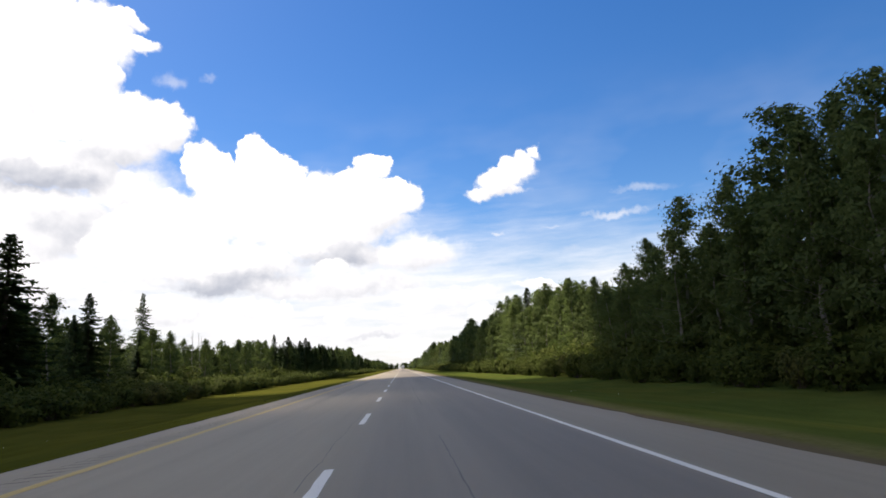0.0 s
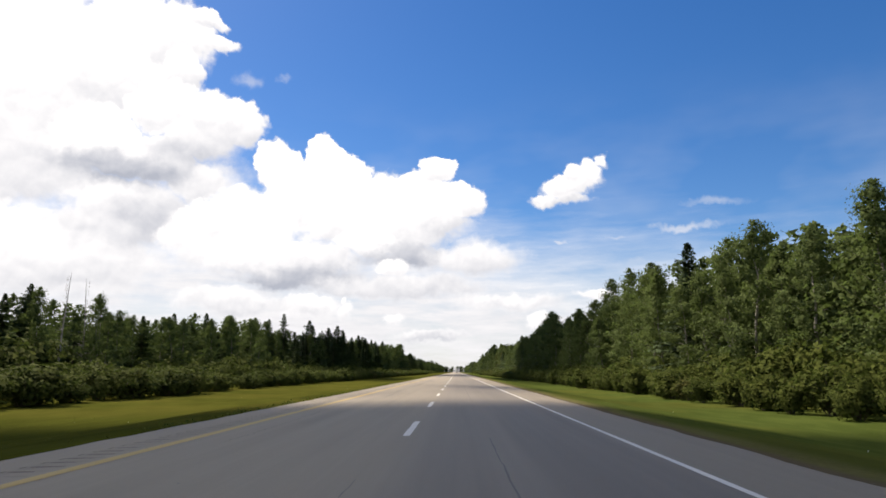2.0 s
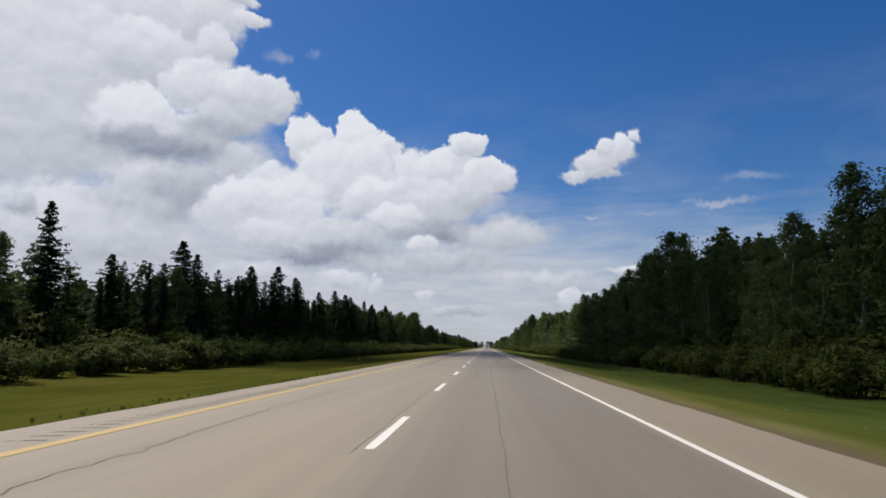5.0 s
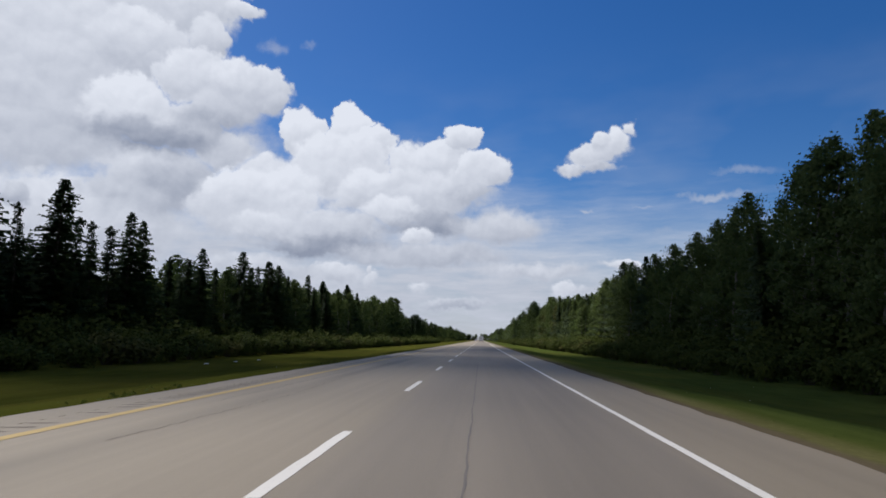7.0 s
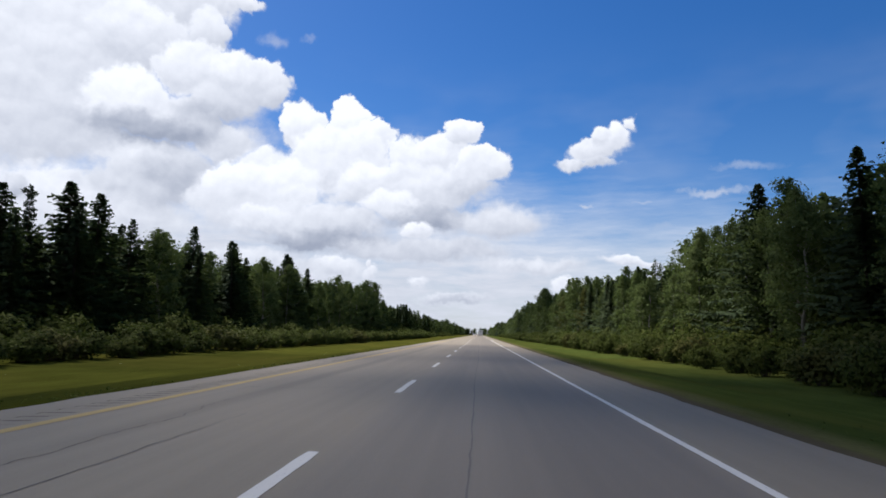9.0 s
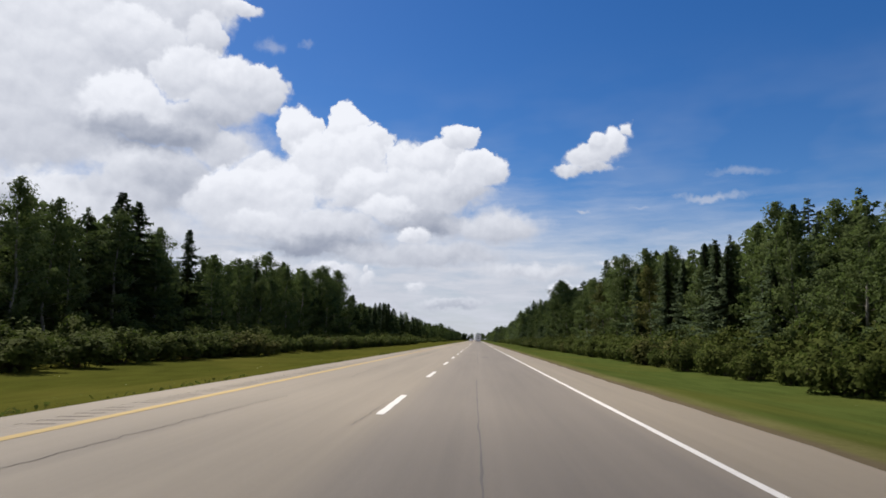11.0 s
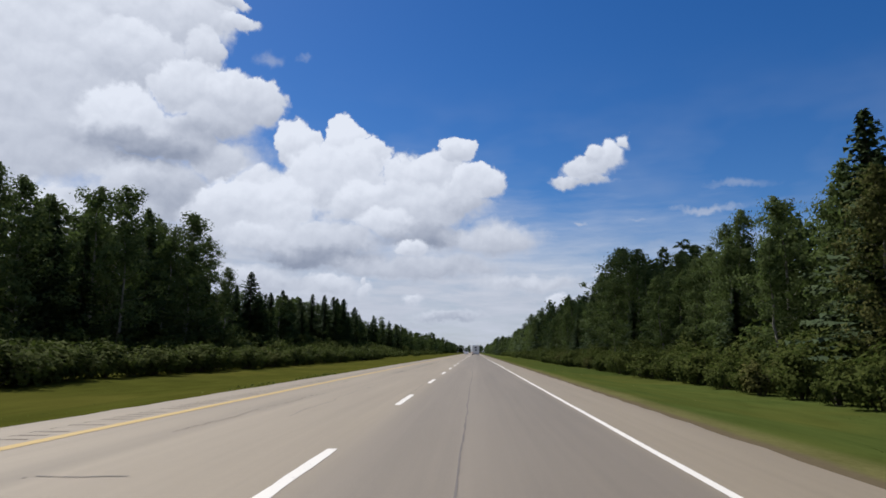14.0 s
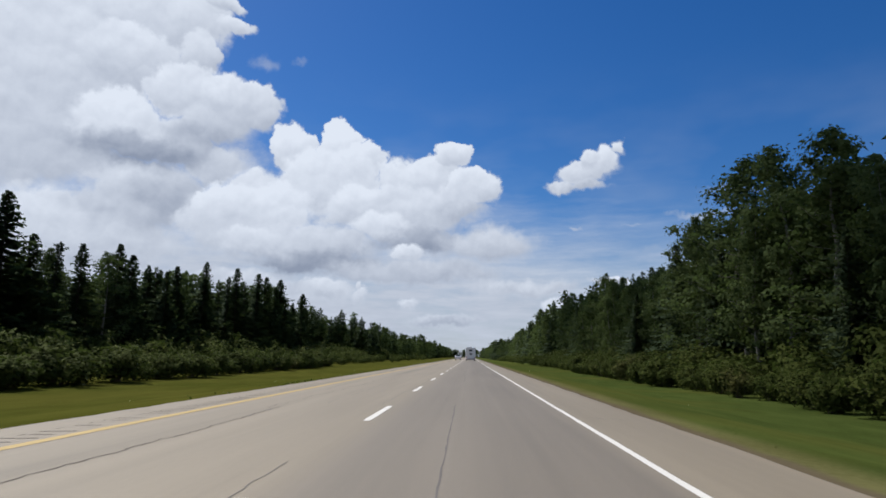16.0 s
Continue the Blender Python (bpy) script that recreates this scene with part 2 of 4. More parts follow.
def asphalt_material(name, tint=(0.246, 0.202, 0.138), streaks=True):
    m, n = material(name)
    at = n.add("ShaderNodeNewGeometry").outputs["Position"]
    x = n.add("ShaderNodeSeparateXYZ", {0: at}).outputs[0]
    stone = n.noise(at, 55.0, 3.0, 0.7)
    patch = n.noise(n.vec("MULTIPLY", at, (1.0, 0.06, 1)), 1.1, 4.0, 0.6)
    wide = n.noise(n.vec("MULTIPLY", at, (0.5, 0.05, 1)), 0.35, 3.0)
    streak = n.noise(n.vec("MULTIPLY", at, (5.0, 0.05, 1)), 1.0, 3.0)
    tone = n.math("ADD", 0.41, n.math("MULTIPLY", stone, 0.34))
    tone = n.math("ADD", tone, n.math("MULTIPLY", patch, 0.36))
    tone = n.math("ADD", tone, n.math("MULTIPLY", wide, 0.20))
    tone = n.math("ADD", tone, n.math("MULTIPLY", streak, 0.22))
    if streaks:
        # Newer, darker paving strip and the polished wheel tracks of the right-hand lane.
        wob = n.math("ADD", x, n.math("MULTIPLY", n.math("SUBTRACT", patch, 0.5), 0.35))
        strip = n.math("MULTIPLY", n.ramp(wob, 1.35, 2.1), n.ramp(wob, 3.3, 3.9, 1.0, 0.0))
        lane = n.math("MULTIPLY", n.ramp(wob, -0.1, 0.5), n.ramp(wob, 3.4, 3.9, 1.0, 0.0))
        oil = n.math("MULTIPLY", n.ramp(wob, 0.2, 0.9), n.ramp(wob, 0.9, 1.7, 1.0, 0.0))
        loss = n.math("ADD", n.math("MULTIPLY", strip, 0.14), n.math("MULTIPLY", oil, 0.08))
        tone = n.math("MULTIPLY", tone, n.math("SUBTRACT", 1.0, n.math("ADD", loss, n.math("MULTIPLY", lane, 0.13))))
        # Grimy band along the crack of the passing lane, coming and going.
        drift = n.math("ADD", x, n.math("MULTIPLY", n.math("SUBTRACT", n.noise(n.vec("MULTIPLY", at, (0, 0.05, 0)), 1.0, 3.0), 0.5), 0.8))
        grime = n.math("MULTIPLY", n.ramp(drift, -2.85, -2.50), n.ramp(drift, -2.40, -2.05, 1.0, 0.0))
        grime = n.math("MULTIPLY", grime, n.ramp(n.noise(n.vec("MULTIPLY", at, (0, 0.035, 0)), 1.0, 3.0), 0.35, 0.65))
        tone = n.math("MULTIPLY", tone, n.math("SUBTRACT", 1.0, n.math("MULTIPLY", grime, 0.28)))
    grey = n.add("ShaderNodeCombineXYZ", {0: tone, 1: tone, 2: tone}).outputs[0]
    hue = n.mix(lane, (*tint, 1), (tint[0] * 0.985, tint[1] * 1.0, tint[2] * 1.07, 1)) if streaks else tint
    surface(n, n.vec("MULTIPLY", grey, hue), 0.68, bump=stone, strength=0.25, distance=0.006, specular=0.35)
    return m


def paint_material(name, colour, under=(0.2, 0.19, 0.175)):
    m, n = material(name)
    at = n.add("ShaderNodeNewGeometry").outputs["Position"]
    chip = n.noise(at, 22.0, 5.0, 0.7)
    dust = n.noise(n.vec("MULTIPLY", at, (1, 0.1, 1)), 3.0, 3.0)
    worn = n.ramp(chip, 0.60, 0.70, 0.0, 0.75)
    base = n.mix(n.math("MULTIPLY", dust, 0.35), (*colour, 1), (*[c * 0.6 for c in colour], 1))
    surface(n, n.mix(worn, base, (*under, 1)), 0.7, bump=chip, strength=0.2, distance=0.004, specular=0.3)
    return m


def leaf_material(name, dark, light, through=0.25, amount=0.6):
    m, n = material(name)
    info = n.add("ShaderNodeObjectInfo").outputs["Random"]
    geo = n.add("ShaderNodeNewGeometry")
    clump = geo.outputs["Random Per Island"]
    at = geo.outputs["Position"]
    wide = n.noise(at, 0.35, 2.0)
    fac = n.math("ADD", n.math("MULTIPLY", clump, 0.45), n.math("MULTIPLY", info, 0.35))
    fac = n.math("ADD", fac, n.math("MULTIPLY", n.math("SUBTRACT", wide, 0.35), amount), clamp=True)
    surface(n, n.mix(fac, (*dark, 1), (*light, 1)), 0.85, specular=0.04, through=through)
    return m


def ground_material():
    m, n = material("meadow_ground")
    at = n.add("ShaderNodeNewGeometry").outputs["Position"]
    x = n.add("ShaderNodeSeparateXYZ", {0: at}).outputs[0]
    fine = n.noise(at, 9.0, 5.0, 0.7)
    mid = n.noise(n.vec("MULTIPLY", at, (1.0, 0.35, 1)), 0.8, 4.0)
    wide = n.noise(at, 0.09, 3.0)
    grass = n.mix(n.ramp(n.math("ADD", n.math("MULTIPLY", mid, 0.6), n.math("MULTIPLY", fine, 0.4)), 0.3, 0.7),
                  n.mix(n.ramp(x, -1.0, 1.0), (0.041, 0.045, 0.008, 1), (0.040, 0.056, 0.012, 1)), n.mix(n.ramp(x, -1.0, 1.0), (0.064, 0.068, 0.012, 1), (0.068, 0.087, 0.020, 1)))
    grass = n.mix(n.ramp(wide, 0.4, 0.65, 0.0, 0.35), grass, (0.100, 0.088, 0.018, 1))
    # On the outer side a brown edge of grit and then a strip of dry olive grass run along the paving.
    grit = n.mix(fine, (0.082, 0.064, 0.037, 1), (0.135, 0.108, 0.066, 1))
    dry = n.mix(n.ramp(n.math("ADD", n.math("MULTIPLY", mid, 0.5), n.math("MULTIPLY", fine, 0.5)), 0.3, 0.7), (0.088, 0.082, 0.028, 1), (0.155, 0.138, 0.056, 1))
    wob = n.math("ADD", x, n.math("MULTIPLY", n.math("SUBTRACT", mid, 0.5), 0.5))
    strip_of_dry = n.math("MULTIPLY", n.ramp(wob, 6.0, 6.9, 0.8, 0.0), n.ramp(wob, 0.0, 0.1))
    edge = n.math("MULTIPLY", n.ramp(wob, 5.65, 5.95, 1.0, 0.0), n.ramp(wob, 0.0, 0.1))
    ground = n.mix(edge, n.mix(strip_of_dry, grass, dry), grit)
    surface(n, ground, 0.95, bump=fine, strength=0.25, distance=0.03, specular=0.0)
    return m


ASPHALT = asphalt_material("worn_grey_asphalt")
SHOULDER = asphalt_material("pale_shoulder_asphalt", (0.238, 0.195, 0.132), streaks=False)
WHITE_PAINT = paint_material("white_road_paint", (0.74, 0.70, 0.62))
YELLOW_PAINT = paint_material("yellow_road_paint", (0.47, 0.325, 0.10))
# Dark colour put in for the shade inside the rumble grooves.
GROOVE_SHADE = plain("dark_groove_shade", (0.115, 0.095, 0.075), 0.9, 0.3, 4.0, 0.1)
DARK_STAIN = asphalt_material("oil_stained_asphalt", (0.150, 0.126, 0.098), streaks=False)
PALE_CHIP = plain("pale_stone_chip", (0.42, 0.39, 0.34), 0.9, 0.3, 6.0, 0.1)
FLOWER = plain("white_petals", (0.7, 0.7, 0.62), 0.8, 0.1, 6.0, 0.1)
CRACK = plain("dark_crack_filler", (0.150, 0.134, 0.116), 0.8, 0.3, 4.0, 0.2)
DEEP_CRACK = plain("open_crack", (0.125, 0.106, 0.084), 0.9, 0.3, 4.0, 0.1)
GROUND = ground_material()
GRASS = leaf_material("grass_blades", (0.055, 0.062, 0.012), (0.090, 0.092, 0.020), 0.3, 0.3)
WEED = leaf_material("verge_weeds", (0.075, 0.090, 0.014), (0.15, 0.15, 0.03), 0.35, 0.5)
ASPEN = leaf_material("aspen_leaves", (0.055, 0.078, 0.028), (0.112, 0.138, 0.046), 0.40)
ASPEN_WARM = leaf_material("yellowing_leaves", (0.055, 0.060, 0.018), (0.110, 0.102, 0.030))
WILLOW = leaf_material("willow_leaves", (0.037, 0.049, 0.011), (0.068, 0.078, 0.017), 0.25)
NEEDLE = leaf_material("spruce_needles", (0.043, 0.064, 0.034), (0.082, 0.106, 0.050), 0.30)
NEEDLE_BLACK = leaf_material("black_spruce_needles", (0.026, 0.040, 0.026), (0.052, 0.068, 0.038), 0.20)
PALE_BARK = plain("pale_aspen_bark", (0.20, 0.185, 0.155), 0.8, 0.35, 2.0, 0.2)
DARK_BARK = plain("dark_spruce_bark", (0.09, 0.075, 0.06), 0.9, 0.3, 3.0, 0.2)
GREY_WOOD = plain("weathered_dead_wood", (0.26, 0.24, 0.22), 0.9, 0.3, 3.0, 0.2)


def cloud_material(name, clear):
    m, n = material(name)
    body = n.add("ShaderNodeBsdfDiffuse", {"Color": (0.88, 0.89, 0.9, 1)}).outputs[0]
    n.add("ShaderNodeOutputMaterial", {"Surface": n.add("ShaderNodeMixShader", {
        0: clear, 1: body, 2: n.add("ShaderNodeBsdfTransparent").outputs[0]}).outputs[0]})
    return m


THICK_CLOUD = cloud_material("thick_cloud", 0.36)
HIGH_CLOUD = cloud_material("half_clear_cloud", 0.80)
VEIL_CLOUD = cloud_material("veil_cloud", 0.955)
THIN_CLOUD = cloud_material("thin_cloud", 0.835)
VAN_WHITE = plain("white_fibreglass", (0.78, 0.78, 0.77), 0.35, 0.06, 0.6, 0.5)
DARK_GLASS = plain("dark_tinted_glass", (0.015, 0.017, 0.02), 0.08, 0.1, 1.0, 0.6)
RUBBER = plain("black_rubber", (0.02, 0.02, 0.02), 0.8, 0.2, 4.0, 0.3)
STEEL = plain("dull_grey_metal", (0.35, 0.35, 0.36), 0.4, 0.1, 3.0, 0.5, 1.0)
RED_LENS = plain("red_lamp_lens", (0.45, 0.02, 0.015), 0.25, 0.1, 3.0, 0.5)
CAR_PAINT = plain("silver_car_paint", (0.62, 0.63, 0.65), 0.3, 0.05, 1.0, 0.6)


# ---------------------------------------------------------------- mesh helpers
def mesh_of(name, verts, faces, mat, smooth=False):
    me = bpy.data.meshes.new(name)
    me.from_pydata([tuple(v) for v in verts], [], [tuple(f) for f in faces])
    me.materials.append(mat)
    if smooth:
        me.polygons.foreach_set("use_smooth", [True] * len(me.polygons))
    me.update()
    return me


def leaves_mesh(name, sprays, mat):
    """sprays: array (n, 4, 3) of three corners and the rounded outward normal that softens the shading."""
    sprays = np.asarray(sprays, dtype=np.float32)
    me = quads_mesh(name, sprays[:, :3], mat)
    nrm = sprays[:, 3] / (np.linalg.norm(sprays[:, 3], axis=1, keepdims=True) + 1e-6)
    me.polygons.foreach_set("use_smooth", np.ones(len(nrm), dtype=bool))
    me.normals_split_custom_set_from_vertices(np.repeat(nrm, 3, axis=0))
    return me


def quads_mesh(name, corners, mat):
    """corners: array (n, k, 3) of single small faces with k corners."""
    corners = np.asarray(corners, dtype=np.float32)
    n, k = corners.shape[:2]
    me = bpy.data.meshes.new(name)
    me.vertices.add(k * n)
    me.vertices.foreach_set("co", corners.reshape(-1))
    me.loops.add(k * n)
    me.loops.foreach_set("vertex_index", np.arange(k * n, dtype=np.int32))
    me.polygons.add(n)
    me.polygons.foreach_set("loop_start", np.arange(0, k * n, k, dtype=np.int32))
    me.materials.append(mat)
    me.update(calc_edges=True)
    return me


def part(name, me, parent, label=""):
    ob = new(name, me)
    ob.parent = parent
    if label:
        ob["label"] = label
    return ob


def bm_mesh(name, bm, mat, smooth=False):
    me = bpy.data.meshes.new(name)
    bm.to_mesh(me)
    bm.free()
    me.materials.append(mat)
    if smooth:
        me.polygons.foreach_set("use_smooth", [True] * len(me.polygons))
    return me


def add_box(bm, cx, cy, cz, sx, sy, sz, bevel=0.0):
    made = bmesh.ops.create_cube(bm, size=1.0)["verts"]
    for v in made:
        v.co = Vector((cx + v.co.x * sx, cy + v.co.y * sy, cz + v.co.z * sz))
    if bevel:
        edges = list({e for v in made for e in v.link_edges})
        bmesh.ops.bevel(bm, geom=edges, offset=bevel, segments=2, affect="EDGES", profile=0.6)


def box_mesh(name, cx, cy, cz, sx, sy, sz, mat, bevel=0.0):
    bm = bmesh.new()
    add_box(bm, cx, cy, cz, sx, sy, sz, bevel)
    return bm_mesh(name, bm, mat)


def tube(points, radii, sides=7):
    """Verts and faces of a tapered tube along points."""
    verts, faces = [], []
    for k, (p, r) in enumerate(zip(points, radii)):
        a, b = Vector(points[max(k - 1, 0)]), Vector(points[min(k + 1, len(points) - 1)])
        turn = (b - a).to_track_quat("Z", "Y")
        for s in range(sides):
            ang = 2 * math.pi * s / sides
            verts.append(Vector(p) + turn @ Vector((math.cos(ang) * r, math.sin(ang) * r, 0)))
    for k in range(len(points) - 1):
        for s in range(sides):
            t = (s + 1) % sides
            faces.append((k * sides + s, k * sides + t, (k + 1) * sides + t, (k + 1) * sides + s))
    return verts, faces


def join(pieces):
    verts, faces = [], []
    for v, f in pieces:
        base = len(verts)
        verts += v
        faces += [tuple(i + base for i in q) for q in f]
    return verts, faces


# ---------------------------------------------------------------- ground and road
def crown(x):
    """Height of the paved surface: two lanes and shoulders that fall away from the middle."""
    return -0.0200 * min(abs(x), 3.8) - 0.03 * max(abs(x) - 3.8, 0)


Y0, Y1 = -120.0, 1500.0
LEFT_EDGE, RIGHT_EDGE = -5.2, 5.38


def strip(name, xs, y_step, mat, lift=0.0, y0=Y0, y1=Y1, ragged=0.0):
    rng = np.random.RandomState(len(name) + 5)
    ys = np.arange(y0, y1 + y_step, y_step)
    verts, faces = [], []
    for y in ys:
        for k, x in enumerate(xs):
            off = rng.uniform(-ragged, ragged) if ragged and abs(x) > 4.95 else 0
            verts.append((x + off, y, crown(x) + lift))
    w = len(xs)
    for j in range(len(ys) - 1):
        for i in range(w - 1):
            a = j * w + i
            faces.append((a, a + 1, a + w + 1, a + w))
    return mesh_of(name, verts, faces, mat)


def ground_z(x):
    """The verge falls away from the paving to a shallow ditch 1.2 m below the road."""
    f = min(max((abs(x) - 5.3) / 9.0, 0), 1)
    return -0.16 - 1.04 * f * f * (3 - 2 * f) + 0.02 * max(min(abs(x), 30) - 16, 0)


def build_ground():
    rng = np.random.RandomState(3)
    xs = [-4000, -400, -120, -50, -34, -26, -20, -16, -13, -10.5, -8.5, -7.2, -6.2, -5.6, -5.1, -4.0,
          4.0, 4.9, 5.5, 6.2, 7.2, 8.5, 10.5, 13, 16, 20, 26, 34, 50, 120, 400, 4000]
    ys = [-3000, -800, -300] + list(range(-120, 700, 4)) + [720, 760, 820, 900, 1000, 1200, 1500, 2200, 4600]
    verts, faces = [], []
    for y in ys:
        for x in xs:
            d = abs(x)
            if d < 4.5:
                z = -0.35
            elif d < 5.3:
                z = -0.135
            else:
                z = ground_z(x)
                z += rng.uniform(-0.03, 0.03) if d > 5.8 else 0.0
            verts.append((x, y, z))
    w = len(xs)
    for j in range(len(ys) - 1):
        for i in range(w - 1):
            a = j * w + i
            faces.append((a, a + 1, a + w + 1, a + w))
    ob = new("ground", mesh_of("ground", verts, faces, GROUND, smooth=True))
    tagged(ob, "mown roadside grass with a dry gravelly edge", "ground", kind="structure")


build_ground()
road = new("road", strip("road", [-3.86, -3.7, -1.9, 0, 1.9, 3.7, 3.8], 4.0, ASPHALT))
tagged(road, "worn grey asphalt carriageway with two lanes and sealed cracks", "road", kind="structure")
part("right_shoulder", strip("right_shoulder", [3.8, 4.4, 4.9, RIGHT_EDGE], 1.0, SHOULDER, ragged=0.05), road, "paved outer shoulder of pale asphalt")
part("left_shoulder", strip("left_shoulder", [LEFT_EDGE, -4.9, -4.40], 1.0, SHOULDER, ragged=0.05), road, "paved inner shoulder of pale asphalt")


def rumble_strip():
    """Milled grooves across the inner shoulder: a band of dips 0.4 m apart."""
    verts, faces = [], []
    y, x0, x1 = Y0, -4.40, -3.86
    rows = []
    while y < 620:
        rows += [(y, 0.0), (y + 0.12, 0.0), (y + 0.15, -0.004), (y + 0.27, -0.004), (y + 0.30, 0.0)]
        y += 0.40
    rows.append((Y1, 0.0))
    for yy, dz in rows:
        verts += [(x0, yy, crown(x0) + dz), (x1, yy, crown(x1) + dz)]
    for j in range(len(rows) - 1):
        a = 2 * j
        faces.append((a, a + 1, a + 3, a + 2))
    return mesh_of("rumble_strip", verts, faces, SHOULDER)


part("rumble_strip", rumble_strip(), road, "milled rumble strip of short grooves")


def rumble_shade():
    """Dark sheets just above the groove floors, standing in for the grooves' shade."""
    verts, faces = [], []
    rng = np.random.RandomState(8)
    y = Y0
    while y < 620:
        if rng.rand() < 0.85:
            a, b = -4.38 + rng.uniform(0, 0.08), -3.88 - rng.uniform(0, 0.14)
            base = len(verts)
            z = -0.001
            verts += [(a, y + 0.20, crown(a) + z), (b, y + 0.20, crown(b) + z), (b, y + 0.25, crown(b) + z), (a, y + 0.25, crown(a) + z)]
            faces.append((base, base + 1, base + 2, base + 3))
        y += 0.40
    return mesh_of("groove_grit", verts, faces, GROOVE_SHADE)


tagged(part("groove_grit", rumble_shade(), road, "dark sheets standing in for shade in the rumble grooves"), kind="stuff")


def line_mesh(name, x, half, mat, y0=Y0, y1=Y1):
    rng = np.random.RandomState(17)
    verts, faces, step = [], [], 0.5 if y0 > -50 else 1.0
    n = int((y1 - y0) / step)
    for k in range(n + 1):
        y = y0 + k * step
        a, b = x - half + rng.uniform(-0.006, 0.006), x + half + rng.uniform(-0.006, 0.006)
        verts += [(a, y, crown(a) + 0.004), (b, y, crown(b) + 0.004)]
    for k in range(n):
        faces.append((2 * k, 2 * k + 1, 2 * k + 3, 2 * k + 2))
    return mesh_of(name, verts, faces, mat)


part("white_edge_line", line_mesh("white_edge_line", 3.7, 0.050, WHITE_PAINT), road, "solid white edge line")
part("yellow_edge_line", line_mesh("yellow_edge_line", -3.66, 0.098, YELLOW_PAINT), road, "solid yellow edge line")


def dash_mesh(seed):
    rng = np.random.RandomState(seed)
    bm = bmesh.new()
    rows = []
    for k in range(9):
        y = 3.15 * k / 8
        half = 0.062 if 0 < k < 8 else 0.055
        rows.append([bm.verts.new((s * half + rng.uniform(-0.008, 0.008), y + rng.uniform(-0.015, 0.015), 0.004 - 0.02 * half)) for s in (-1, 1)])
    for a, b in zip(rows, rows[1:]):
        bm.faces.new((a[0], a[1], b[1], b[0]))
    return bm_mesh("lane_dash", bm, WHITE_PAINT)


DASHES = [dash_mesh(s) for s in range(5)]
for k in range(-2, 84):
    dash = part("lane_dash", DASHES[k % 5], road)
    dash.location = (0, 9.0 * k, 0)


def crack_mesh(name, x, y0, y1, half, wander, seed, gap=0.3, step=0.35, mat=None):
    """A winding crack along the road as a thin dark ribbon, broken here and there."""
    verts, faces = [], []
    rng = np.random.RandomState(seed)
    y, last = y0, None
    while y < y1:
        cx = x + wander * (noise.noise((seed, y * 0.07, 0)) * 1.6 + noise.noise((seed, y * 0.6, 3)) * 0.5 + noise.noise((seed, y * 2.5, 7)) * 0.3 + noise.noise((seed, y * 5.1, 9)) * 0.24)
        w = half * (0.55 + 0.9 * rng.rand())
        base = len(verts)
        verts += [(cx - w, y, crown(cx - w) + 0.0035), (cx + w, y, crown(cx + w) + 0.0035)]
        if last is not None:
            faces.append((last, last + 1, base + 1, base))
        last = base
        if noise.noise((seed + 40, y * 0.05, 1)) > gap:
            last = None
        y += step
    return mesh_of(name, verts, faces, mat or CRACK)


part("crack", crack_mesh("crack", -0.16, -40, 640, 0.005, 0.10, 1, -0.10, 0.15), road, "dark seam crack along the lane line")
part("crack", crack_mesh("crack", 1.40, -40, 640, 0.009, 0.05, 2, 0.25), road, "straight tar-filled paving seam")
part("crack", crack_mesh("crack", -2.40, -40, 640, 0.0065, 0.26, 3, -0.02, 0.11, DEEP_CRACK), road, "winding crack in the passing lane")
part("crack", crack_mesh("crack", -3.05, -40, 640, 0.0045, 0.25, 4, -0.14, 0.11, DEEP_CRACK), road, "fine winding crack in the passing lane")
part("crack", crack_mesh("crack", -2.22, 436, 462, 0.012, 0.22, 8, 2.0, 0.11, DEEP_CRACK), road, "open winding crack in the passing lane")
part("crack", crack_mesh("crack", -1.60, -40, 640, 0.006, 0.30, 5, -0.15), road, "fine winding crack in the passing lane")


def cross_crack(seed, y, xa, xb):
    verts, faces = [], []
    rng = np.random.RandomState(seed)
    n = max(4, int((xb - xa) / 0.2))
    for k in range(n + 1):
        x = xa + (xb - xa) * k / n
        yy = y + 0.25 * noise.noise((seed * 3.1, x * 1.3, 0)) + 0.05 * noise.noise((seed, x * 6, 4))
        w = 0.014 * (0.5 + rng.rand())
        verts += [(x, yy - w, crown(x) + 0.0045), (x, yy + w, crown(x) + 0.0045)]
    for k in range(n):
        faces.append((2 * k, 2 * k + 2, 2 * k + 3, 2 * k + 1))
    return mesh_of("cross_crack", verts, faces, CRACK)


CROSS = [(74.4, -0.9, -0.1), (74.2, 4.0, 5.0), (344.3, -5.1, -4.2), (344.1, 4.0, 4.95), (47.9, -5.05, -4.2), (87.2, -2.4, -1.7), (460.9, -5.0, -4.1),
         (461.4, 4.0, 4.7), (427.6, -2.9, -0.7), (426.5, 4.0, 5.0), (397.5, -2.2, -1.4), (372.0, -1.1, -0.5), (120.5, -5.0, -4.1), (121, 3.9, 5.0),
         (167, 4.0, 5.0), (212, -5.1, -4.2), (236, 4.0, 4.9), (262, -3.2, -1.0), (289, -5.0, -4.1), (305, 4.0, 5.0), (19, -5.0, -4.2), (28, 4.0, 4.9)]
for k, (y, xa, xb) in enumerate(CROSS):
    part("cross_crack", cross_crack(k, y, xa, xb), road)


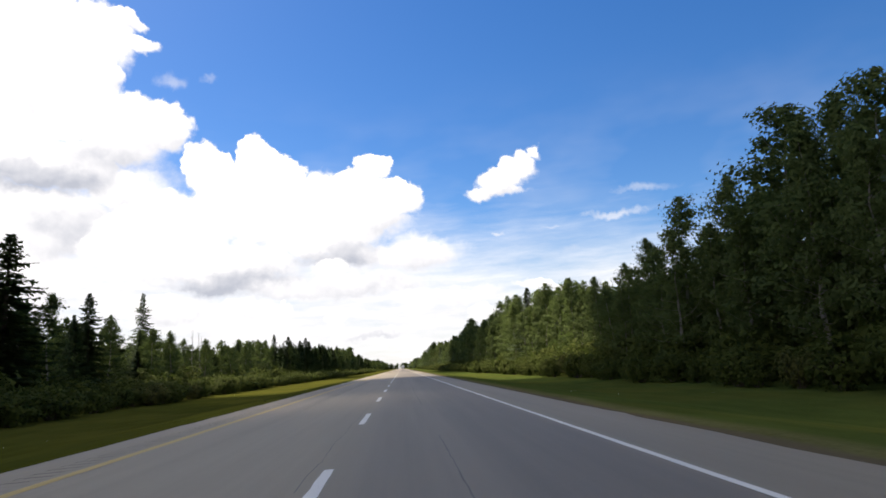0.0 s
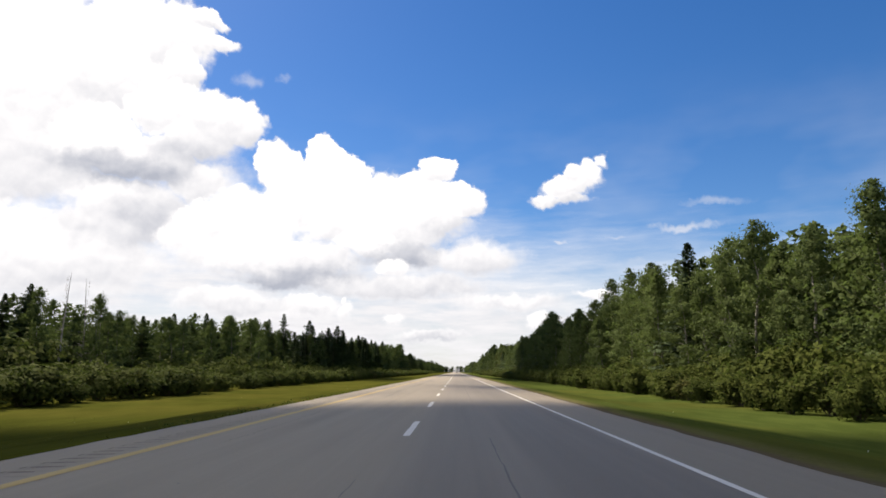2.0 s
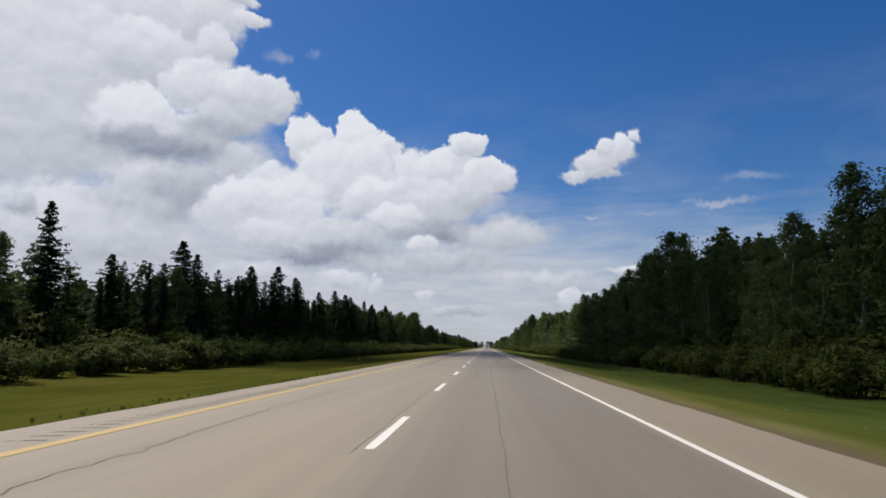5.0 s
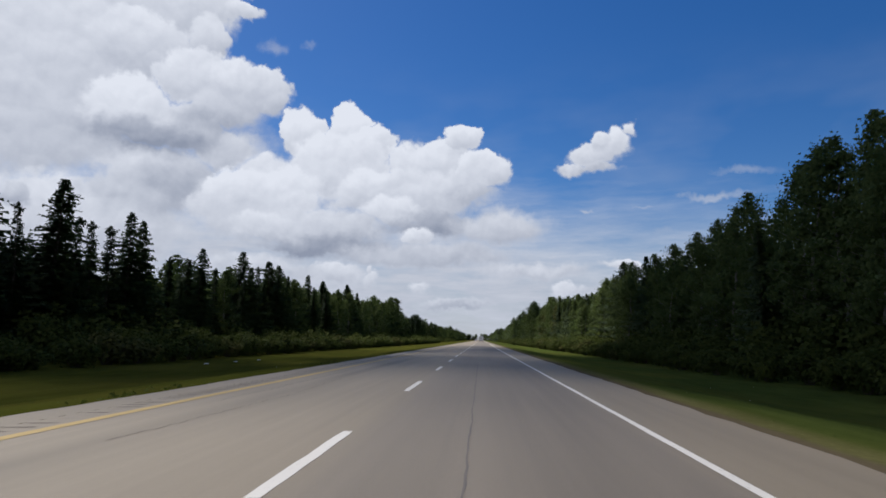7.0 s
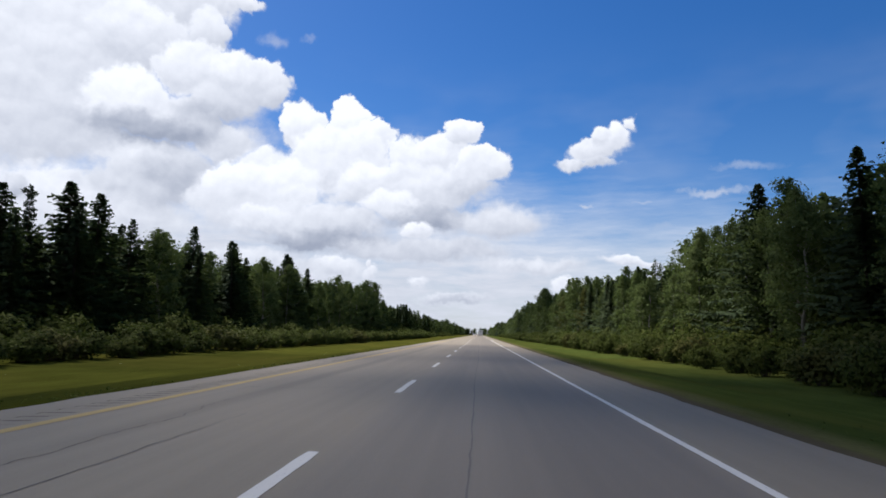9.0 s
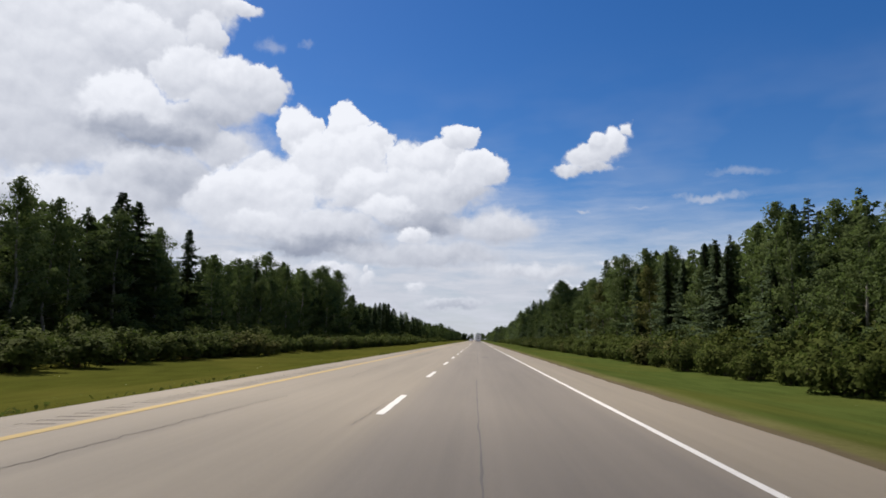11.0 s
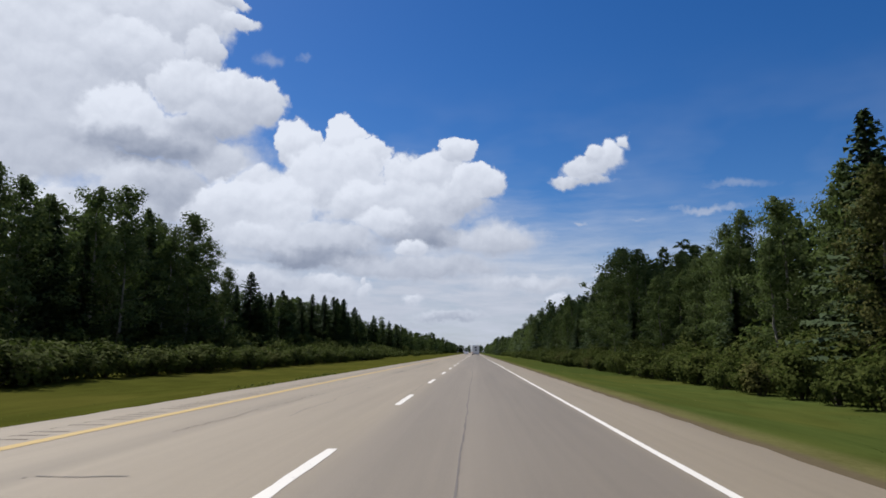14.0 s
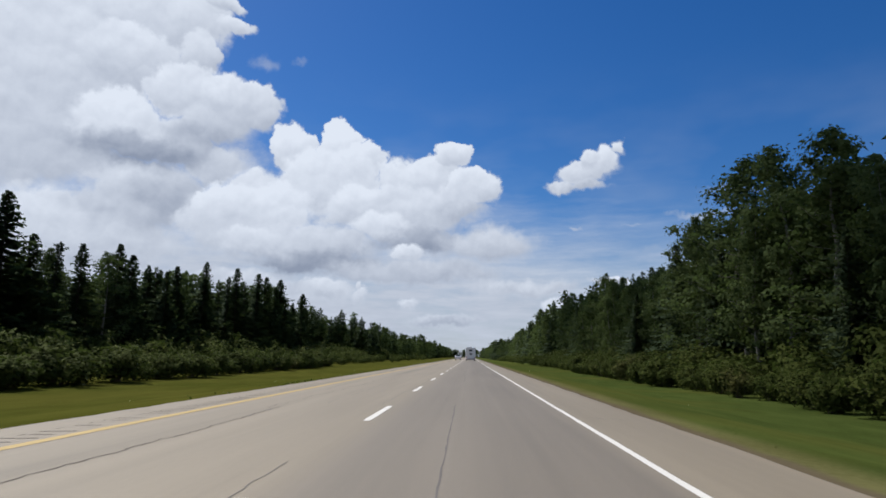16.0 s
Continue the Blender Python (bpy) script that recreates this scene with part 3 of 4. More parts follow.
def stain_mesh(cx, cy, half_x, half_y, seed):
    """A flat blotch with a ragged outline that follows the camber."""
    rim = []
    for k in range(28):
        a = 2 * math.pi * k / 28
        q = 1 + 0.35 * noise.noise((math.cos(a) * 1.7, math.sin(a) * 1.7, seed))
        x, y = cx + math.cos(a) * half_x * q, cy + math.sin(a) * half_y * q
        rim.append((x, y, crown(x) + 0.004))
    return mesh_of("oil_stain", rim, [tuple(range(28))], DARK_STAIN)


part("oil_stain", stain_mesh(1.9, 347.0, 0.28, 1.3, 2.0), road, "dark oil stain on the asphalt")


def chip_field(name, mat, count, seed):
    """Loose chips and small break-outs where the passing lane is crumbling."""
    r = np.random.RandomState(seed)
    verts, faces = [], []
    spots = [(184.5, 4, -1.5, 0.7), (325.5, 5, -1.9, 0.6), (333, 5, -2.0, 0.6), (386, 7, -2.2, 0.5), (412, 9, -2.3, 0.6), (160, 8, -2.5, 0.4), (98, 8, -2.3, 0.5),
             (52, 4, -2.4, 0.4), (20, 8, -2.2, 0.4), (438, 6, -2.3, 0.4), (372, 4, -1.0, 0.5)]
    for k in range(count):
        y0, dy, x0, dx = spots[r.randint(len(spots))]
        x, y, size = x0 + r.normal(0, dx * 0.6), y0 + r.normal(0, dy * 0.6), r.uniform(0.006, 0.022)
        base, m = len(verts), 5
        for q in range(m):
            a = 6.283 * q / m + r.uniform(-0.3, 0.3)
            px = x + math.cos(a) * size * r.uniform(0.6, 1.3)
            verts.append((px, y + math.sin(a) * size * r.uniform(0.8, 2.2), crown(px) + 0.0050))
        faces.append(tuple(range(base, base + m)))
    return mesh_of(name, verts, faces, mat)


tagged(part("break_out", chip_field("break_out", CRACK, 900, 5), road, "small dark break-outs in the crumbling lane"), kind="stuff")
tagged(part("stone_chip", chip_field("stone_chip", PALE_CHIP, 420, 6), road, "loose pale stone chips on the lane"), kind="stuff")


# ---------------------------------------------------------------- trees
def leaf_sprays(rng, centres, normals, size, droop=0.0):
    """One small three-cornered leaf spray at each centre, turned at random about its outward normal."""
    n = len(centres)
    soft = normals / (np.linalg.norm(normals, axis=1, keepdims=True) + 1e-9) + rng.normal(0, 0.16, (n, 3))
    nrm = normals + rng.normal(0, 0.45, (n, 3))
    nrm /= np.linalg.norm(nrm, axis=1, keepdims=True) + 1e-9
    ref = rng.normal(0, 1, (n, 3))
    u = np.cross(nrm, ref)
    u /= np.linalg.norm(u, axis=1, keepdims=True) + 1e-9
    w = np.cross(nrm, u)
    s = size * rng.uniform(0.6, 1.35, (n, 1))
    a = centres - u * s * 0.55
    b = centres - w * s * 0.44 + u * s * 0.40
    c = centres + w * s * 0.44 + u * s * 0.45 + nrm * s * 0.10
    return np.stack([a, b, c, soft], 1)


def aspen_parts(seed, height=14.0, leaves=4600, spread=2.4, bare=0.16, size=0.30):
    """Tall poplar: crooked pale trunk, rising limbs, leaf clumps round the limbs with gaps between them."""
    r = np.random.RandomState(seed)
    pts = [np.array((0, 0, -0.4))]
    for k in range(1, 8):
        pts.append(np.array((r.normal(0, 0.16) + pts[-1][0] * 0.8, r.normal(0, 0.16) + pts[-1][1] * 0.8, height * 0.96 * k / 7)))
    rad = [0.19, 0.165, 0.14, 0.115, 0.09, 0.06, 0.035, 0.012]
    pieces = [tube(pts, rad, 7)]
    clumps = []
    for k in range(32):
        f = bare + (0.99 - bare) * (k + r.rand() * 0.8) / 32
        i = min(int(f * 7), 6)
        start = pts[i] + (pts[i + 1] - pts[i]) * (f * 7 - i)
        ang = k * 2.4 + r.uniform(-0.5, 0.5)
        g = (f - bare) / (1 - bare)
        reach = spread * (0.55 + 0.9 * math.sin(math.pi * min(g * 0.82 + 0.16, 1))) * r.uniform(0.5, 1.0) * (1.10 - 0.66 * g)
        tip = start + np.array((math.cos(ang) * reach, math.sin(ang) * reach, reach * r.uniform(0.25, 0.75)))
        mid = (start + tip) / 2 + np.array((0, 0, -0.08 * reach))
        pieces.append(tube([start, mid, tip], [0.035 * (1.2 - f), 0.022 * (1.2 - f), 0.006], 3))
        for q, rr in ((1.0, 0.72), (0.68, 0.85), (0.35, 0.72)):
            if r.rand() > 0.16:
                clumps.append((start + (tip - start) * q, rr * r.uniform(0.55, 1.25)))
    clumps.append((pts[-1], 0.55))
    clumps.append((pts[-1] + np.array((0, 0, 0.45)), 0.32))
    per = max(6, leaves // len(clumps))
    cs, ns = [], []
    for c, rr in clumps:
        v = r.normal(0, 1, (per, 3))
        v /= np.linalg.norm(v, axis=1, keepdims=True)
        d = v * rr * r.uniform(0.25, 1.25, (per, 1)) * np.array((1, 1, 0.85))
        cs.append(c + d)
        axis = (c + d) * np.array((1, 1, 0))
        axis /= np.linalg.norm(axis, axis=1, keepdims=True) + 0.4
        ns.append(0.55 * v + 0.8 * axis + np.array((0, 0, 0.35)))
    return pieces[0], leaf_sprays(r, np.concatenate(cs), np.concatenate(ns), size), join(pieces[1:])


def spruce_parts(seed, height=14.0, spread=2.3, boughs=230, narrow=False, size=0.48):
    """Conifer: straight trunk with drooping boughs at all heights, each a ragged double fan of needle sprays."""
    r = np.random.RandomState(seed)
    trunk = tube([(0, 0, -0.4), (r.normal(0, .08), r.normal(0, .08), height * 0.5), (0, 0, height)], [0.19, 0.11, 0.012], 7)
    quads = []
    lop = r.uniform(0, 6.28)
    for k in range(boughs):
        g0 = (k + r.rand()) / boughs
        f = 0.05 + 0.945 * (1 - (1 - g0) ** 1.25)
        z = height * f
        reach = spread * (1 - f) ** (0.9 if narrow else 0.92) * (1.0 if narrow else 0.98) + 0.08
        reach *= 1 + 0.07 * math.sin(f * 21 + seed) + 0.07 * math.sin(f * 47 + 2 * seed)
        if narrow:
            reach += spread * 0.22 * max(0, 1 - abs(f - 0.955) / 0.03)
        ang = k * 2.39996 + r.uniform(-0.7, 0.7)
        length = reach * r.uniform(0.50, 1.22) * (1 + 0.12 * math.cos(ang - lop))
        tilt = r.normal(0, 0.13)
        out = np.array((math.cos(ang), math.sin(ang), 0))
        side = np.array((-out[1], out[0], 0))
        m = max(2, int(length / (size * 0.60)))
        for j in range(m):
            g = (j + 0.6) / m
            drop = -0.34 * length * g + 0.20 * length * g * g + (0.42 * length * g if f > 0.8 else 0) + tilt * length * g
            c = out * length * g + np.array((0, 0, z + drop))
            for sgn in (-1, 1):
                w = min(size * (1.3 - 0.75 * g) * r.uniform(0.7, 1.3), 0.10 + 0.62 * length)
                tip = c + side * sgn * w * 0.8 + out * w * 0.5 + np.array((0, 0, -0.42 * w + r.normal(0, 0.11)))
                half = out * w * 0.55
                lift = np.array((0, 0, r.uniform(-0.08, 0.12)))
                quads.append((c - half, c + half + lift, tip, out * 0.75 + side * sgn * 0.3 + np.array((0, 0, 0.62)) + r.normal(0, 0.15, 3)))
    return trunk, np.array(quads), None


def shrub_parts(seed, height=2.0, radius=1.5, leaves=1900, size=0.165):
    """Willow bush: many thin stems from one root, leaf clumps on a lumpy dome."""
    r = np.random.RandomState(seed)
    pieces, clumps = [], []
    for k in range(22):
        ang, lean = r.uniform(0, 2 * math.pi), math.sqrt(r.rand())
        tip = np.array((math.cos(ang) * radius * lean * 0.85, math.sin(ang) * radius * lean * 0.85, height * (1 - 0.5 * lean ** 2) * r.uniform(0.72, 0.98)))
        mid = tip * np.array((0.45, 0.45, 0.6))
        pieces.append(tube([(tip[0] * 0.08, tip[1] * 0.08, -0.2), mid, tip], [0.022, 0.015, 0.005], 4))
        clumps += [(tip, 0.36), (mid + (tip - mid) * 0.5, 0.42), (mid * np.array((1.35, 1.35, 0.75)), 0.45)]
    per = leaves // len(clumps)
    cs, ns = [], []
    for c, rr in clumps:
        v = r.normal(0, 1, (per, 3))
        v /= np.linalg.norm(v, axis=1, keepdims=True)
        p = c + v * rr * r.uniform(0.4, 1.05, (per, 1))
        p[:, 2] = np.maximum(p[:, 2], 0.06)
        cs.append(p)
        axis = p / (np.linalg.norm(p, axis=1, keepdims=True) + 0.2)
        ns.append(0.5 * v + 0.9 * axis + np.array((0, 0, 0.2)))
    return None, leaf_sprays(r, np.concatenate(cs), np.concatenate(ns), size), join(pieces)


def snag_parts(seed, height=6.5):
    r = np.random.RandomState(seed)
    pieces = [tube([(0, 0, -0.4), (0.05, 0.02, height * 0.5), (r.normal(0, .15), r.normal(0, .15), height)], [0.10, 0.07, 0.012], 7)]
    for k in range(60):
        z = height * r.uniform(0.3, 0.97)
        ang, ln = r.uniform(0, 6.28), (1.05 - z / height) * 1.3 * r.uniform(0.4, 1)
        pieces.append(tube([(0.04, 0, z), (math.cos(ang) * ln * .6, math.sin(ang) * ln * .6, z + 0.1), (math.cos(ang) * ln, math.sin(ang) * ln, z - 0.05 + 0.3 * r.rand())], [0.018, 0.011, 0.004], 4))
    return join(pieces)


def tree_thing(name, parts, bark, leaf, label, category, group):
    """An Empty at the foot with trunk and crown below it, kept as a pattern to copy."""
    trunk, quads, boughs = parts
    top = new(name)
    top.empty_display_size = 0.3
    if trunk:
        part("trunk", mesh_of("trunk", *trunk, bark, smooth=True), top)
    if boughs:
        tagged(part("branchwork", mesh_of("branchwork", *boughs, bark, smooth=True), top), kind="stuff")
    part("crown", leaves_mesh("crown", quads, leaf), top)
    return tagged(top, label, category, group)


PATTERNS = {
    "aspen": [tree_thing("aspen", aspen_parts(s, 14.0, 6600 + 300 * (s % 3), 2.3 + 0.25 * (s % 4), 0.10 + 0.05 * (s % 3), 0.195), PALE_BARK, ASPEN,
                         "leafy green aspen with a pale trunk at the wood's edge", "tree", "roadside aspens") for s in range(1, 7)],
    "warm": [tree_thing("aspen", aspen_parts(11, 14.0, 6600, 2.4, 0.14, 0.195), PALE_BARK, ASPEN_WARM,
                        "aspen with leaves turning yellow-brown at the wood's edge", "tree", "roadside aspens")],
    "spruce": [tree_thing("spruce", spruce_parts(s, 14.0, 4.0 + 0.5 * (s % 3), 270, False, 0.30), DARK_BARK, NEEDLE,
                          "dark green spruce with drooping boughs at the wood's edge", "tree", "roadside spruces") for s in range(21, 25)],
    "black": [tree_thing("black_spruce", spruce_parts(s, 14.0, 2.3 + 0.3 * (s % 3), 230, True, 0.28), DARK_BARK, NEEDLE_BLACK,
                         "slender near-black spruce with a clubbed top", "tree", "roadside black spruces") for s in range(31, 35)],
    "shrub": [tree_thing("willow_shrub", shrub_parts(s, 2.0, 1.35 + 0.15 * (s % 3)), DARK_BARK, WILLOW,
                         "low rounded willow shrub on the grass verge", "shrub", "verge shrubs") for s in range(41, 46)],
    "warmshrub": [tree_thing("willow_shrub", shrub_parts(47, 2.0, 1.5), DARK_BARK, ASPEN_WARM,
                             "low willow shrub with brownish leaves on the verge", "shrub", "verge shrubs")],
}
used = set()


def plant(kind, x, y, height, rnd, base=14.0, broad=1.0):
    patterns = PATTERNS[kind]
    ob = patterns[rnd.randrange(len(patterns))]
    s = height / base
    wide = s * broad * rnd.uniform(0.88, 1.18)
    m = Matrix.LocRotScale((x, y, ground_z(x) - 0.02), Euler((rnd.uniform(-0.03, 0.03), rnd.uniform(-0.03, 0.03), rnd.uniform(0, 6.28))), (wide, wide, s))
    if ob not in used:
        used.add(ob)
        ob.matrix_basis = m
        return ob
    copy = copy_thing(ob, m)
    copy.scale = (wide, wide, s)
    return copy


RIGHT_TOPS = [(0, 15), (26, 15), (37, 17.2), (47, 14.7), (62, 11), (72, 11.8), (77, 10), (80, 12), (94, 13), (109, 14.5), (132, 15.4), (155, 16),
              (180, 15.5), (194, 13.4), (204, 13), (218, 15.5), (229, 16.7), (246, 15.5), (257, 14.4), (271, 15), (285, 14.2), (302, 14.3), (309, 15.2),
              (323, 13.8), (347, 13.8), (378, 14.8), (392, 13.8), (406, 15.4), (416, 16.2), (427, 17), (440, 15), (451, 14), (458, 16.3), (466, 13.8),
              (478, 15.1), (493, 17.4), (509, 19.4), (522, 17.2), (536, 14), (547, 15.6), (565, 16.4)]
RIGHT_TOPS += [(621, 19), (663, 19), (746, 15), (900, 14)]
LEFT_TOPS = [(0, 15), (50, 15.9), (57, 15.9), (64, 10.9), (76, 11), (88, 11), (97, 9.2), (110, 9.8), (123, 8.4), (146, 9.4), (170, 11), (188, 12.5),
             (201, 7.6), (207, 9.5), (212, 13.2), (224, 10), (236, 12.8), (247, 14.4), (257, 13.3), (268, 10.2), (276, 11.7), (292, 13.3), (300, 12.8),
             (304, 14), (315, 12.5), (335, 13.9), (368, 15.2), (386, 14.4), (398, 11.2), (413, 14), (420, 15.5), (435, 14), (455, 17), (473, 18),
             (481, 14.3), (490, 12.5), (502, 11), (514, 12.1), (536, 13), (565, 15), (592, 13.2)]
LEFT_TOPS += [(680, 15), (785, 12.5), (900, 12)]
RIGHT_MIX = [(-60, "aaaaa"), (130, "aaaas"), (320, "aasasw"), (430, "aaaas"), (520, "aaas"), (700, "aas")]
LEFT_MIX = [(-60, "aass"), (60, "aasaas"), (150, "aassas"), (195, "sbsssa"), (290, "ssaab"), (355, "aaaas"), (483, "sasbs"), (650, "aasb")]
CODE = {"a": "aspen", "s": "spruce", "b": "black", "w": "warm"}


def mix_at(table, y):
    return [m for y0, m in table if y >= y0][-1]


def top_at(table, y):
    return float(np.interp(y, [a for a, _ in table], [b for _, b in table]))


# Trees that stand out on the crest of the wood: place along the road, height, and 1 for a broad one.
LEFT_SPRUCES = [(58, 16.9, 1), (75, 13.1), (127, 8.3), (135, 9.3), (146, 10.3), (189, 14.0), (198, 10.7, 1), (213, 14.5, 1), (217, 13.4),
    (232, 11.8), (235, 14.1, 1), (247, 15.6, 1), (259, 14.9), (262, 14.5), (273, 11.6), (277, 13.5), (291, 15.0, 1), (297, 13.2), (305, 15.2, 1),
    (309, 14.9), (315, 13.5), (330, 15.3), (342, 15.1), (345, 15.1), (369, 16.5, 1), (373, 16.4), (386, 15.4), (412, 14.5), (498, 14.7, 1),
    (501, 11.7), (508, 12.2), (514, 13.2), (517, 12.5), (529, 12.9), (536, 14.4), (549, 15.3), (560, 15.8), (564, 15.7), (572, 16.2), (591, 15.2)]
LEFT_BLACK = [(201, 8.7), (205, 10.4), (208, 11.1), (224, 10.9), (228, 10.7), (243, 12.5), (250, 12.7), (253, 12.8), (256, 12.9), (268, 11.3),
    (282, 11.4), (300, 13.7)]
LEFT_ASPENS = [(131, 8.5), (156, 10.8), (323, 13.5), (398, 12.2), (404, 13.8), (408, 14.2), (418, 16.8, 1), (426, 15.8), (438, 15.5), (442, 15.8),
    (446, 15.1), (452, 17.5), (456, 18.7), (462, 17.6), (474, 19.3, 1), (478, 17.0)]
RIGHT_SPRUCES = [(123, 16.5), (293, 15.2), (308, 16.2), (433, 18.2)]
RIGHT_ASPENS = [(26, 16.0), (29, 16.6), (35, 17.6, 1), (43, 15.3), (50, 15.6), (59, 13.6), (66, 12.1), (79, 12.4), (91, 13.9), (108, 15.2),
    (114, 15.0), (136, 15.8), (139, 16.7), (149, 17.5), (160, 17.4), (221, 16.9), (227, 18.1, 1), (235, 17.0), (240, 17.0), (243, 17.1), (247, 16.9),
    (256, 16.3), (261, 15.2), (266, 15.7), (271, 15.0), (280, 15.0), (287, 14.6), (303, 15.4), (313, 14.0), (324, 14.7), (361, 14.1), (365, 12.8),
    (392, 14.8), (406, 16.5), (417, 17.0), (424, 17.5), (438, 16.1), (446, 15.4), (455, 16.2), (493, 18.3, 1), (500, 19.7, 1), (508, 20.8, 1),
    (519, 17.7), (570, 18.0)]
CRESTS = [(-36, "spruce", LEFT_SPRUCES), (-36, "black", LEFT_BLACK), (-36, "aspen", LEFT_ASPENS), (27, "spruce", RIGHT_SPRUCES), (27, "aspen", RIGHT_ASPENS)]


def crest_trees():
    rnd = random.Random(14)
    for x, kind, rows in CRESTS:
        for y, height, *broad in rows:
            plant(kind, x, y, height, rnd, 14.0, (1.65 if broad else 1.25) if kind == "spruce" else (1.3 if broad else 1.0))


def near_crest(side, y):
    return any(x * side > 0 and abs(row[0] - y) < 1.5 for x, _, rows in CRESTS for row in rows)


def front_rows():
    rnd = random.Random(5)
    for side, tops, mix, face in ((1, RIGHT_TOPS, RIGHT_MIX, 26.0), (-1, LEFT_TOPS, LEFT_MIX, 35.0)):
        y = 18.0
        while y < 590:
            yy = y + rnd.uniform(-1.1, 1.1)
            out = face + rnd.uniform(-1.8, 3.4)
            k = CODE[rnd.choice(mix_at(mix, yy))]
            slope = (out - 1.3 * side) / (face + 1 - 1.3 * side)
            h = 1.1 + (1.07 + (top_at(tops, yy) - 1.07) * slope) * (rnd.uniform(0.64 if side > 0 else 0.74, 1.02) if k in ("spruce", "black") else rnd.uniform(0.72 if side > 0 else 0.80, 1.02))
            if not near_crest(side, yy):
                plant(k, side * out, yy, h * 0.93, rnd)
            y += rnd.uniform(1.9, 4.0) if k != "black" else rnd.uniform(1.0, 3.2)


SHRUB_LINE = {1: [(0, 19.0), (70, 19.3), (110, 18.8), (200, 18.4), (350, 18.2), (720, 18.0)],
              -1: [(0, 23.5), (110, 23.6), (250, 23.2), (400, 22.4), (450, 21.6), (720, 21.4)]}


def shrub_rows():
    rnd = random.Random(9)
    for side in (1, -1):
        y = 14.0
        while y < 560:
            line = top_at(SHRUB_LINE[side], y)
            warm = rnd.random() < 0.08
            h = rnd.uniform(1.5, 2.8) if side > 0 else rnd.uniform(1.5, 2.6)
            plant("warmshrub" if warm else "shrub", side * (line + rnd.uniform(0, 1.5)), y + rnd.uniform(-0.9, 0.9), h, rnd, 2.0, 1.0 if side > 0 else 1.3)
            y += 3.0


crest_trees()
front_rows()
shrub_rows()
for x, y, h in ((-23.2, 368.5, 2.2), (-22.6, 370.8, 2.5), (-22.0, 373.2, 2.3), (-21.6, 375.4, 1.9)):
    plant("warmshrub", x, y, h, random.Random(int(y)), 2.0, 1.25)
lone = tree_thing("spruce", spruce_parts(29, 16.0, 5.4, 210, False, 0.32), DARK_BARK, NEEDLE, "tall lone spruce rising above the wood", "tree", "roadside spruces")
lone.location = (-39.0, 98.4, ground_z(39.0))
for k, (x, y, h) in enumerate(((-35.0, 109.5, 10.8), (-34.4, 112.0, 10.6), (-35.5, 116.5, 10.0))):
    v, f = snag_parts(80 + k, h)
    snag = new("dead_tree", mesh_of("dead_tree", v, f, GREY_WOOD))
    snag.location = (x, y, ground_z(x))
    tagged(snag, "bare grey dead tree standing among the bushes", "tree", "dead trees")


